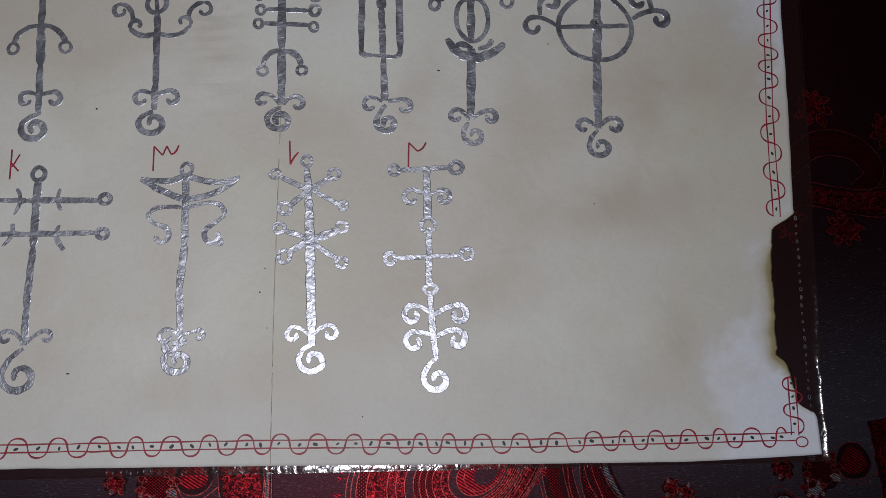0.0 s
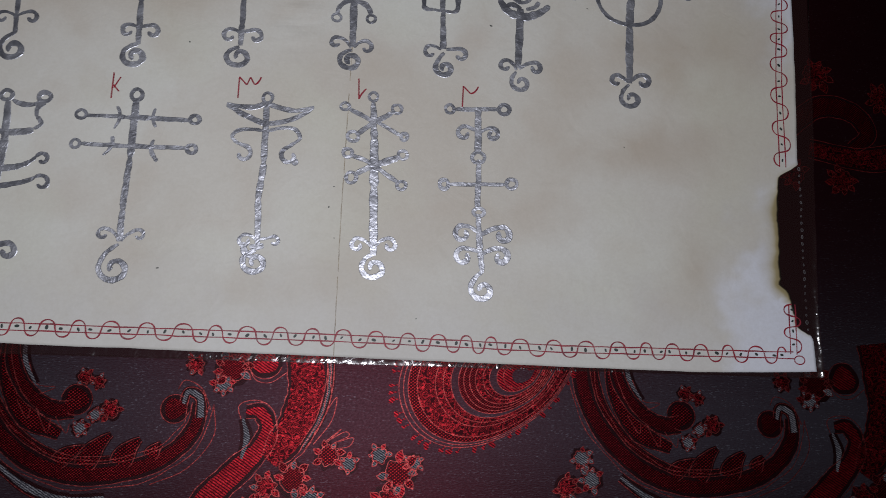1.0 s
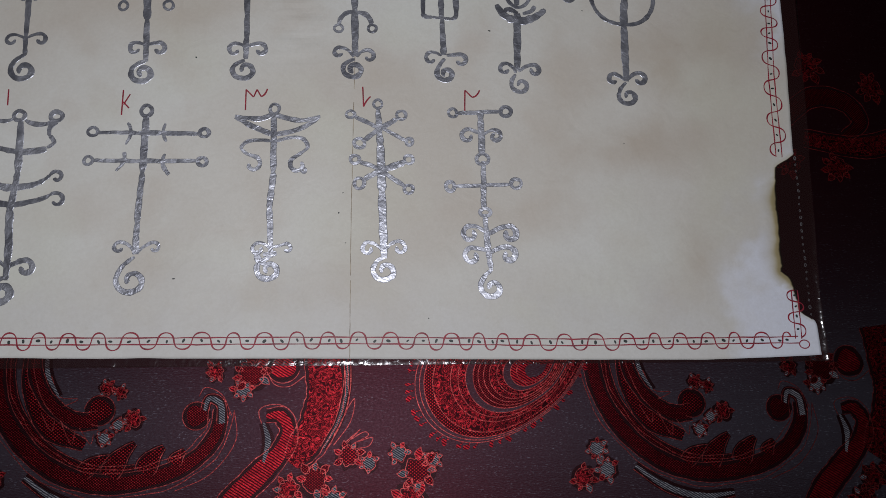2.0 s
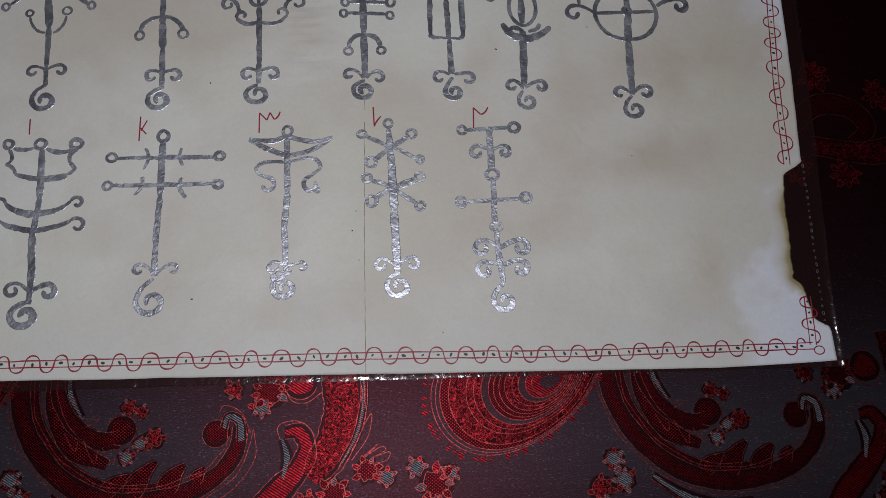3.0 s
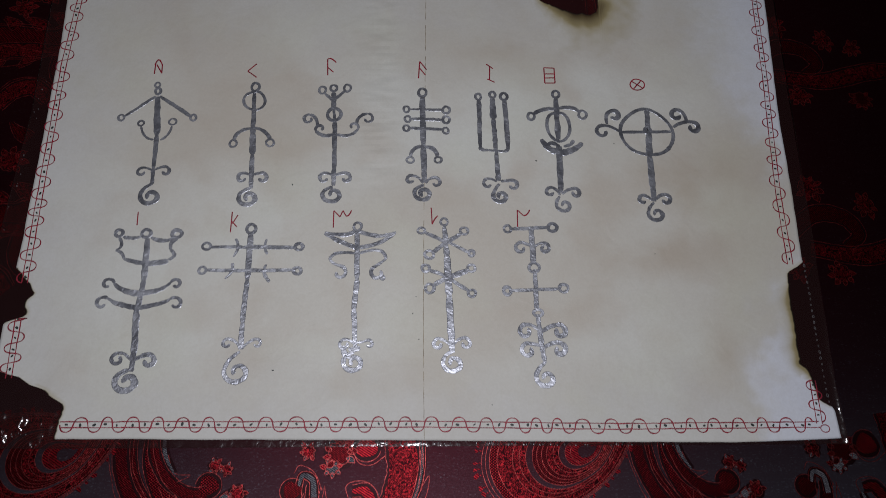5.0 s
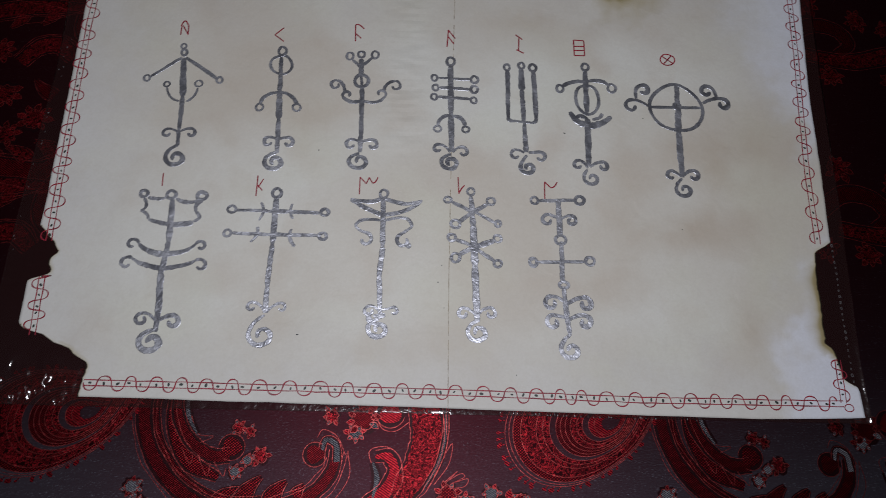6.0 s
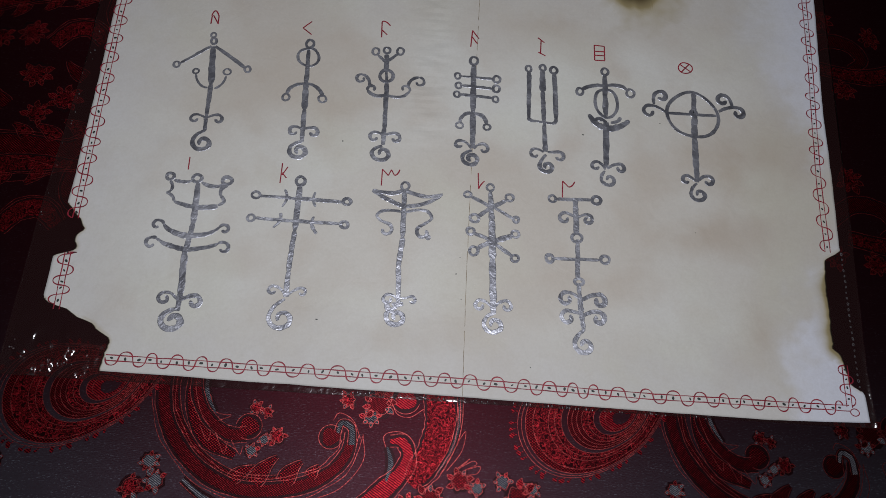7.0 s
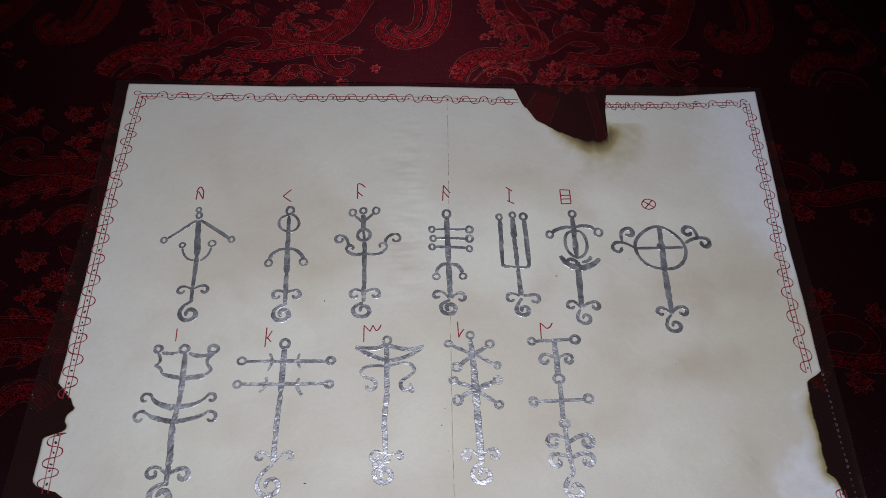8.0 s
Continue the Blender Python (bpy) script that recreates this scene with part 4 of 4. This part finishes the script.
s = sigil("arrow_headed_sigil")
ring(s, -148.7, 47, 1.3, 1.61, 1.02)
ring(s, -147.9, 42.9, 1.5, 1.89, 1.36)
bar(s, -147.7, 39.5, -144.9, 15, 2.7, 3.04, "stem")
bar(s, -144.9, 15, -144.1, -5.8, 2.61, 1.63, "stem")
bar(s, -144.1, -5.8, -143.5, -14.6, 1.9, 1.58, "stem")
bar(s, -148.7, 39.5, -164, 25.9, 1.69, 1.35)
ring(s, -165.2, 25.5, 1.5, 1.86, 1.16)
bar(s, -146.5, 39.6, -128.7, 27.3, 1.69, 2.03)
ring(s, -127, 26.2, 1.5, 1.88, 1.16)
ring(s, -154.2, 22.2, 1.5, 1.54, 0.99)
bow(s, -154, 20.1, -151.7, 12.3, -146.4, 12.1, 0.98, 0.98)
ring(s, -137.6, 23.4, 1.9, 1.9, 0.99)
bow(s, -137.6, 20.9, -138.3, 14.1, -142.8, 11.9, 0.99, 0.99)
horn(s, -144.5, -6.8, -150, -4.9, -149.6, -7.6, 0.75, 1.27)
horn(s, -143.4, -6.5, -138.1, -4.3, -137.8, -7, -0.75, 1.43)
horn(s, -143.3, -14.2, -148.6, -21.6, -143.4, -21.9, 1.15, 2.01)
s = sigil("ring_topped_sigil")
ring(s, -95.2, 46.8, 2.1, 2.67, 1.38)
ring(s, -95.1, 37.8, 5.8, 5.96, 1.36)
bar(s, -95.5, 43, -94.3, 19.9, 1.71, 2.4, "stem")
bar(s, -94.3, 19.9, -93.4, 4, 2.65, 2.98, "stem")
bar(s, -93.4, 4, -92.3, -16.8, 2.27, 1.94, "stem")
bow(s, -94.7, 20.2, -102.8, 19.7, -104, 12.5, 1.33, 1.66)
ring(s, -104.1, 10.4, 1.8, 2.18, 1.14)
bow(s, -94, 20.3, -87, 19.4, -84.7, 13.4, 1.33, 1.66)
ring(s, -84.6, 11.2, 2.1, 2.19, 1.15)
horn(s, -93.3, -8.4, -97.2, -7.5, -97.2, -10.5, 0.75, 1.43)
horn(s, -92.1, -8.4, -87.4, -7.3, -87.2, -10.3, -0.75, 1.59)
horn(s, -92.3, -16.5, -98.3, -22.3, -93.3, -22.2, 1.2, 2.02)
s = sigil("three_pronged_sigil")
ring(s, -58.2, 45.6, 1.9, 2.34, 1.21)
ring(s, -52, 47, 1.9, 1.97, 1.22)
ring(s, -44.4, 47.2, 1.9, 2.35, 1.22)
bar(s, -51.9, 44.3, -51.5, 33.1, 2.42, 2.42, "stem")
bar(s, -51.3, 33.6, -50.8, 26, 1.5, 1.5, "stem")
bar(s, -56.6, 43.4, -52.3, 39, 1.38, 1.73)
bar(s, -46.2, 44.9, -50.8, 39.8, 1.39, 1.73)
ring(s, -51, 29.8, 3.6, 3.99, 1.69)
bar(s, -50.5, 25.8, -49.6, -5.4, 2.36, 2.02, "stem")
bar(s, -49.7, -4, -49.6, -14.3, 2.26, 1.94, "stem")
bow(s, -50.8, 17.4, -56.8, 14.1, -60.7, 19.3, 1.67, 1.67)
curl(s, -60.7, 19.3, -58.3, 20.5, -0.7, 1.5)
bow(s, -59.6, 21.9, -60, 28.8, -64.3, 29.4, 1.34, 1.34)
curl(s, -64.3, 29.4, -64.8, 26.5, 0.9, 1.35)
bow(s, -50.2, 17.1, -40.9, 14.5, -37.7, 21, 1.33, 1.33)
curl(s, -37.7, 21, -40.2, 22.1, 0.7, 1.34)
bow(s, -38.7, 23.9, -38.3, 29.8, -32.7, 30.7, 1.35, 1.35)
curl(s, -32.7, 30.7, -32.6, 27.4, -0.75, 1.36)
horn(s, -50.4, -8.2, -54.7, -6.9, -54.5, -10, 0.75, 1.45)
horn(s, -48.9, -8.1, -43.6, -6.6, -43.5, -9.7, -0.75, 1.61)
horn(s, -49.9, -15, -55, -19.8, -49.7, -19.7, 1.1, 1.89)
s = sigil("three_barred_sigil")
ring(s, -2.5, 45.1, 2.2, 2.69, 1.4)
bar(s, -2.5, 42, -2.1, 11.5, 2.79, 2.79, "stem")
bar(s, -2.1, 11.5, -1.6, -11.9, 3, 2.34, "stem")
ring(s, -11.4, 33.9, 1.6, 1.93, 1.2)
ring(s, -10.7, 27.6, 1.6, 1.91, 1.19)
ring(s, -11.4, 21.7, 1.6, 1.89, 1.18)
ring(s, 10.7, 33.8, 1.9, 2.27, 1.38)
ring(s, 10.6, 27.5, 1.9, 2.24, 1.37)
ring(s, 10.2, 20.5, 1.6, 1.89, 1.19)
bar(s, -9.5, 34, 8.5, 33.7, 1.03, 1.72)
bar(s, -8.9, 27.7, 8.4, 27.4, 1.7, 1.7)
bar(s, -9.5, 21.8, 8.3, 21.2, 1.69, 1.69)
bow(s, -2.1, 10.4, -8.6, 10.3, -9.2, 3.5, 1.67, 1.33)
ring(s, -9.2, 1.8, 1.9, 1.82, 1.15)
bow(s, -1.1, 10.1, 4.7, 9.9, 5.6, 4.2, 1.67, 1.67)
ring(s, 5.9, 2.1, 1.9, 1.82, 1.15)
horn(s, -2.5, -12.3, -8.6, -7.6, -8.6, -10.3, 0.7, 1.46)
horn(s, -1, -12.2, 3.9, -8.7, 4.2, -11.8, -0.7, 1.46)
horn(s, -1.9, -13.3, -6.8, -18.1, -2.2, -18.4, 1.25, 1.92)
s = sigil("trident_sigil")
ring(s, 28.8, 43, 1.6, 1.98, 1.23)
ring(s, 36.9, 44.4, 1.6, 1.94, 1.41)
ring(s, 43.3, 43.4, 1.9, 2.32, 1.41)
bar(s, 29.1, 40.7, 29, 10.1, 2.45, 1.75)
bar(s, 36.8, 42.1, 36.9, 28.9, 2.81, 3.16, "stem")
bar(s, 36.9, 28.9, 37.3, 8.9, 2.07, 2.42, "stem")
bar(s, 37.7, 8.9, 38, -10.4, 1.68, 2.68, "stem")
bar(s, 43.6, 41.1, 44.3, 10.9, 2.46, 2.46)
bow(s, 29, 10.5, 28.9, 8, 33.3, 8.5, 1.68, 1.34)
bar(s, 33.3, 8.5, 41.7, 7.9, 1.17, 1.34)
bow(s, 41.4, 7.9, 44.5, 7.7, 44.4, 12, 1.34, 1.68)
horn(s, 37.1, -10.8, 32.6, -9.1, 32.5, -12.2, 0.7, 1.31)
horn(s, 39.3, -10.4, 45.4, -9.9, 45.6, -13, -0.75, 1.64)
horn(s, 38.6, -12.1, 34.9, -18.7, 38.9, -19.6, 1.2, 1.93)
s = sigil("winged_ring_sigil")
ring(s, 73, 45.5, 1.9, 2.34, 1.43)
bar(s, 72.8, 42.8, 72.4, 15.9, 2.48, 2.84, "stem")
bar(s, 72.4, 11.6, 71.4, -17.3, 3.06, 2.72, "stem")
ring(s, 73, 24.4, 6.7, 9.24, 1.56)
bow(s, 73.2, 35.6, 64.9, 36.5, 59.5, 32.2, 1.76, 1.76)
ring(s, 58.1, 30.6, 1.9, 2.27, 1.39)
bow(s, 74.2, 36, 82.2, 38.5, 85.7, 33.7, 1.76, 2.11)
ring(s, 87.2, 32.2, 2.2, 2.66, 1.4)
bow(s, 62.9, 16, 66.1, 8.2, 72.1, 8, 2.05, 3.07)
bow(s, 72, 7.2, 80.3, 8.2, 85.6, 14.1, 3.38, 1.69)
bow(s, 66.5, 12.9, 69.8, 14.8, 72.3, 11.2, 1.7, 2.04)
bow(s, 74.9, 11.6, 79.3, 11.7, 80.9, 15.4, 1.36, 1.7)
horn(s, 70.7, -18.6, 66.1, -13.9, 65.9, -16.7, 0.75, 1.47)
horn(s, 72, -17.9, 79.1, -14.4, 79.1, -17.1, -0.85, 1.64)
horn(s, 70.6, -19.3, 68.4, -24.5, 72.7, -24.4, 1.05, 1.61)
s = sigil("wheel_sigil")
ring(s, 122.5, 21.2, 14.2, 14.77, 1.74)
bar(s, 124.3, 35.9, 123.4, 22.7, 2.49, 2.49)
bar(s, 108, 21.2, 136.2, 22, 1.74, 1.74)
ring(s, 123, 22.4, 0.9, 1.16, 2.8)
bar(s, 123.7, 22.4, 122.3, 6.3, 2.8, 3.15, "stem")
bar(s, 122.3, 6.3, 121.4, -21.8, 3.08, 2.73, "stem")
horn(s, 107.7, 21.2, 97.8, 25.4, 97.7, 21.3, 0.8, 1.74)
horn(s, 100.5, 26.2, 104.7, 35.3, 105, 31.9, -0.7, 2.12)
horn(s, 138, 25, 150.2, 28.3, 149.4, 24.9, -0.85, 2.13)
horn(s, 146.2, 28.2, 142.1, 36.4, 141, 32.9, 0.8, 2.15)
horn(s, 120.5, -21.1, 116.2, -18.1, 115.6, -20.8, 0.7, 1.65)
horn(s, 122.4, -20.7, 127.8, -17.5, 127.7, -20.6, -0.75, 1.82)
horn(s, 121.3, -22.4, 117.4, -28.6, 122, -29.2, 1.1, 1.79)
s = sigil("crowned_sigil")
ring(s, -155.9, -42.7, 1.9, 1.83, 1.49)
ring(s, -142.4, -42.8, 2.2, 2.15, 1.5)
ring(s, -127.2, -42.9, 2.4, 2.08, 1.8)
bow(s, -153.7, -44.6, -148.6, -46.7, -144.5, -44.1, 1.49, 1.19)
bow(s, -139.9, -44.7, -134.4, -48.4, -128.8, -45.5, 1.49, 1.49)
bow(s, -155.5, -45.2, -152, -50.5, -156.2, -52.1, 1.19, 0.89)
bow(s, -156.2, -52.1, -152.2, -53, -151.7, -56.7, 1.18, 1.18)
bow(s, -126.5, -45.7, -130.9, -47.1, -129.2, -51.7, 1.5, 1.2)
bow(s, -129.2, -51.7, -124.9, -55.1, -129.7, -57, 1.48, 1.18)
bow(s, -151.7, -56.7, -139.7, -60.8, -129.6, -57.6, 1.46, 2.34)
bar(s, -141.5, -45.3, -140.2, -68.1, 2.39, 2.69, "stem")
bar(s, -140.2, -68.1, -141.4, -85.2, 2.31, 2.31, "stem")
bar(s, -141.5, -84.3, -139.7, -105.6, 2.81, 2.81, "stem")
bar(s, -140, -105.1, -139.8, -113.9, 2.45, 1.9, "stem")
bow(s, -141.2, -74.7, -148.7, -75.3, -154.4, -69.7, 2.57, 1.43)
curl(s, -154.4, -69.7, -157.4, -70.1, 0.85, 1.29)
bow(s, -141.2, -74.7, -131.1, -74.5, -127.1, -69.1, 2.28, 1.14)
curl(s, -127.1, -69.1, -124.5, -70, -0.85, 1.44)
bow(s, -141, -82.3, -150.5, -81.5, -156.5, -77.5, 2.26, 1.13)
curl(s, -156.5, -77.5, -158.6, -80.1, 0.8, 1.42)
bow(s, -141, -82.3, -131.6, -81.3, -126.1, -77.7, 1.97, 1.13)
curl(s, -126.1, -77.7, -123.6, -80.1, -0.8, 1.42)
horn(s, -140.5, -109, -147.2, -104.8, -147, -107.9, 0.95, 1.36)
horn(s, -139.8, -108.7, -133.3, -105.6, -132.6, -108.9, -0.85, 1.9)
horn(s, -140.2, -112.8, -146.5, -118.5, -141, -118.8, 1.05, 2.39)
s = sigil("double_barred_sigil")
ring(s, -90.2, -39.7, 2.2, 2.5, 1.52)
bar(s, -90.2, -42.6, -89.9, -67.5, 2.72, 2.42, "stem")
bar(s, -89.9, -67.5, -90.3, -89.7, 2.04, 2.33, "stem")
bar(s, -90.3, -89.7, -89.9, -103.1, 1.97, 2.53, "stem")
bar(s, -110.3, -49.9, -93.3, -49.9, 1.19, 1.79)
bar(s, -93.3, -49.9, -67.7, -49.9, 2.09, 1.79)
ring(s, -111.7, -49.6, 2, 1.89, 1.19)
ring(s, -65.4, -49.5, 1.9, 1.83, 1.5)
bar(s, -110.7, -62.6, -92.3, -62.6, 1.46, 1.75)
bar(s, -92.3, -62.6, -67.5, -62.3, 2.05, 1.47)
ring(s, -112.4, -62.6, 1.7, 1.84, 1.17)
ring(s, -65.5, -62.6, 1.9, 1.78, 1.47)
bow(s, -97.7, -45.3, -94.5, -49.6, -97.9, -55.3, 1.2, 0.9)
bow(s, -82, -45.3, -83.7, -49.5, -80.8, -53.8, 0.91, 1.21)
bow(s, -97.9, -58.7, -96.7, -63.3, -100.8, -67, 1.47, 0.88)
bow(s, -81, -59.4, -83.8, -63.7, -78.9, -68.6, 0.89, 1.48)
horn(s, -90.2, -103.1, -96.3, -97.8, -96.6, -100.3, 0.75, 1.25)
horn(s, -89.4, -102.8, -83.3, -98, -82.6, -100.2, -0.75, 1.25)
horn(s, -90.1, -104.2, -96.8, -113.2, -90.6, -114.2, 1.15, 1.89)
s = sigil("moustached_sigil")
ring(s, -36.1, -37.9, 2, 2.28, 1.23)
bar(s, -36.3, -40.5, -35.6, -66.8, 2.15, 2.45, "stem")
bar(s, -35.6, -66.8, -36.6, -83.4, 2.36, 2.36, "stem")
bar(s, -36.6, -83.4, -35.1, -104.5, 2.59, 1.72, "stem")
bow(s, -52.9, -41.4, -42, -44.4, -36.9, -40.1, 1.53, 1.83)
bow(s, -52.8, -42, -43.4, -47.6, -36.4, -49.7, 1.53, 1.83)
bow(s, -35.8, -40.5, -24.6, -45.4, -16.5, -40.8, 1.84, 1.23)
bow(s, -35.5, -49.7, -24.5, -48.6, -16.5, -41.4, 1.82, 1.21)
bow(s, -37.2, -52.9, -49, -50.9, -49.6, -56.8, 1.2, 1.2)
horn(s, -49.6, -56.5, -43.8, -59.9, -44.5, -63.6, -0.75, 1.49)
bow(s, -35.1, -52.9, -21.7, -47.9, -21.3, -56.1, 1.2, 1.51)
horn(s, -21.3, -55.8, -27.2, -60.3, -25.2, -63.6, 0.8, 1.49)
ring(s, -22.8, -66.1, 0.8, 0.93, 1.18)
bar(s, -38.5, -103.2, -32.8, -102.4, 1.6, 2.2, "foot_fill")
bow(s, -40.6, -101.5, -41.8, -105.5, -37.4, -107.0, 1.6, 2.0, "foot_fill")
horn(s, -36.1, -100.5, -40.8, -98, -40.5, -100.8, 0.85, 1.26)
horn(s, -34.7, -99.9, -29.5, -98.5, -28.7, -100.5, -0.75, 1.26)
horn(s, -35.7, -104.5, -40.7, -109, -35.8, -109.6, 1.2, 1.93)
s = sigil("crossed_rod_sigil")
ring(s, 8.6, -34.8, 1.8, 2.02, 1.09)
bar(s, 8.6, -37.1, 9.8, -53.8, 1.87, 2.8, "stem")
bar(s, 9.8, -53.8, 10.5, -75.4, 3.04, 3.34, "stem")
bar(s, 10.5, -75.4, 11.6, -104.8, 3.24, 2.65, "stem")
ring(s, -3.3, -39.9, 1.8, 1.64, 1.24)
bar(s, -1.5, -40.9, 8.7, -45.9, 1.55, 1.85)
ring(s, 18.9, -39.9, 2.1, 1.97, 1.24)
bar(s, 17.1, -41.5, 9.6, -46.5, 1.86, 2.17)
ring(s, 0.7, -53.3, 2.3, 2.19, 1.37)
bar(s, 2.8, -52, 9.3, -46.5, 1.83, 1.83)
ring(s, 22.4, -52.4, 1.4, 1.56, 1.37)
bar(s, 20.6, -51.8, 10.5, -46.2, 1.53, 1.53)
ring(s, -1.1, -60.8, 2, 1.84, 1.35)
bar(s, 1, -61.8, 9.6, -65.1, 1.8, 1.5)
ring(s, 22.1, -60.6, 2, 1.89, 1.21)
bar(s, 20.3, -61.8, 10.7, -65.7, 2.41, 2.71)
ring(s, 0.9, -71.6, 2.2, 2.41, 1.33)
bar(s, 3.2, -69.7, 9.5, -66, 2.07, 2.07)
ring(s, 22, -74.1, 2, 1.8, 1.33)
bar(s, 20.3, -72.9, 10.7, -66.3, 1.78, 1.78)
horn(s, 10.6, -101.4, 5.3, -97.7, 5, -100.5, 0.85, 1.42)
horn(s, 12.5, -100.5, 17.9, -97.3, 18.1, -100.2, -0.85, 1.42)
horn(s, 11.6, -104.2, 7.1, -108.8, 12.1, -109.9, 1.15, 1.95)
s = sigil("stacked_curl_sigil")
ring(s, 41.6, -38.5, 1.8, 1.98, 1.25)
bar(s, 44, -38.5, 62.9, -37.5, 1.88, 1.57)
ring(s, 65.3, -37.5, 2.3, 2.24, 1.58)
bar(s, 53.9, -37, 54.1, -58.3, 2.21, 2.84, "stem")
bar(s, 54.5, -61.1, 54.3, -83.4, 2.13, 2.13, "stem")
bar(s, 54.7, -85.8, 55.6, -102.2, 2.05, 2.34, "stem")
bar(s, 55.6, -101.7, 56.7, -110.3, 2.29, 1.71, "stem")
horn(s, 53.8, -48.7, 48.9, -46.2, 48.1, -49.4, 0.85, 1.55)
horn(s, 54.4, -49.3, 60.2, -46.4, 60.3, -49.3, -1, 1.56)
ring(s, 54.3, -60.1, 2.6, 2.49, 1.37)
bar(s, 41.9, -72.7, 66.4, -71.5, 1.49, 1.49)
ring(s, 39.9, -72.7, 1.9, 2.07, 1.49)
ring(s, 68.7, -71.2, 2.3, 2.09, 1.5)
ring(s, 54.8, -84.3, 2.2, 1.73, 1.47)
horn(s, 55.3, -93.8, 47.8, -90.3, 48.2, -93.9, 0.9, 1.74)
horn(s, 56.1, -94.1, 64.9, -90.5, 65, -94, -0.9, 2.04)
horn(s, 55.3, -101.7, 48.7, -100, 48.7, -103.7, 0.9, 1.72)
horn(s, 56.4, -102.2, 64.3, -99.6, 64.3, -103.1, -0.9, 2.01)
horn(s, 56.8, -109.7, 51.9, -116.2, 56.8, -117.3, 1.1, 1.95)

s = letter("a")
bar(s, -151.5, 54.4, -151.6, 60.2, 0.69, 0.69)
bow(s, -151.9, 60.2, -150.6, 67.2, -147.9, 60.3, 0.7, 0.7)
bar(s, -147.9, 60.7, -147.5, 54.6, 0.7, 0.7)
bar(s, -151, 60.6, -147.5, 54.9, 0.7, 0.7)
s = letter("c")
bar(s, -95.8, 62.4, -100.4, 57.3, 0.7, 0.7)
bar(s, -100.4, 57.3, -95.1, 53.2, 0.7, 0.7)
s = letter("f")
bar(s, -56.3, 66.5, -55.8, 55.6, 0.71, 0.71)
bow(s, -56.3, 66.5, -54.8, 68.5, -51.4, 64.3, 0.71, 0.71)
bar(s, -56.1, 61.1, -52.7, 57.7, 0.71, 0.71)
s = letter("p")
bar(s, -4, 66.3, -4.7, 54.6, 0.72, 0.72)
bar(s, -4, 66.3, -0.1, 60.6, 0.72, 0.72)
bar(s, -4, 61.6, -0.8, 57, 0.72, 0.72)
s = letter("i")
bar(s, 36.1, 63.8, 35.7, 54.7, 0.72, 0.72)
bar(s, 34.2, 65.3, 38, 62.2, 0.73, 0.73)
bar(s, 34.4, 55.1, 38.6, 52.9, 0.72, 0.72)
s = letter("d")
bar(s, 67.4, 63.6, 67.3, 53, 0.73, 0.73)
bar(s, 73.3, 63.4, 73.2, 53.2, 0.73, 0.73)
bar(s, 67.4, 63.6, 73.3, 63.4, 0.73, 0.73)
bar(s, 67.4, 59.3, 73.3, 59.5, 0.73, 0.73)
bar(s, 67.2, 56.5, 73.1, 56.7, 0.72, 0.72)
bar(s, 67.3, 53, 73.2, 53.2, 0.72, 0.72)
s = letter("o")
ring(s, 120.8, 53.1, 4.2, 3.74, 0.73)
bar(s, 117.7, 55.4, 123.5, 50.9, 0.73, 0.73)
bar(s, 118.1, 49.9, 123.5, 56.3, 0.73, 0.73)
s = letter("l")
bar(s, -148.2, -30.8, -147.8, -38.2, 0.61, 0.61)
s = letter("k")
bar(s, -100.7, -30.2, -100.6, -41.8, 0.62, 0.62)
bar(s, -97.7, -32.1, -100.1, -37, 0.61, 0.61)
bar(s, -100.3, -35.7, -97.7, -38.6, 0.61, 0.61)
s = letter("m")
bar(s, -48.6, -38.7, -48.7, -29, 0.61, 0.61)
bar(s, -48.7, -29, -45.4, -32.5, 0.62, 0.62)
bar(s, -45.4, -32.5, -44, -28.9, 0.62, 0.62)
bar(s, -44, -28.9, -42.2, -32.1, 0.62, 0.62)
bow(s, -42.2, -32.1, -40.4, -31.8, -39.6, -28.5, 0.62, 0.62)
s = letter("v")
bar(s, 1.9, -26.7, 2.4, -36.2, 0.63, 0.63)
bow(s, 2.4, -36.2, 3.3, -33.3, 5.4, -31.3, 0.62, 0.62)
s = letter("g")
bar(s, 47, -37.5, 47.3, -27.5, 0.63, 0.63)
bar(s, 47.3, -27.5, 50.4, -30.8, 0.64, 0.64)
bow(s, 50.4, -30.8, 52.5, -30.8, 53.9, -27.4, 0.64, 0.64)


# ---- crease and specks ----
def crease():
    """The join of the two halves shows as a thin broken brown line."""
    for y0, y1 in ((140, 128), (124, 96), (92, 74), (70, 52), (50, 20), (10, -28), (-34, -70), (-72, -112), (-114, -146)):
        pts = [Vector((stepped(p.y, -146, -2.2, -88, -2.4, 0, -1.6, 110, -0.3) + jag(p.y, 12.0, 0.12), p.y)) for p in straight(0, y0, 0, y1, 12)]
        part("crease", band(bmesh.new(), pts, [0.26 + 0.1 * math.sin(i * 1.9) for i in range(13)], PAPER_Z + 0.004, 0.006), BROWN_LINE, sheet)


crease()


def specks():
    rng = random.Random(3)
    for x, y, r in ((-71, -14, 0.45), (59.2, 2.3, 0.55), (-73.9, -113.3, 0.5), (103.1, 13.8, 0.35), (-7.6, -84.9, 0.4), (-6, -76, 0.3), (-4.6, -98, 0.3), (30, -130, 0.3), (118, -52, 0.3)):
        part("speck", disc(bmesh.new(), x, y, r, PAPER_Z + 0.02, lambda a: 1 + 0.3 * math.sin(2 * a + x), 10, 0.7), GREEN_DOT, sheet)


specks()
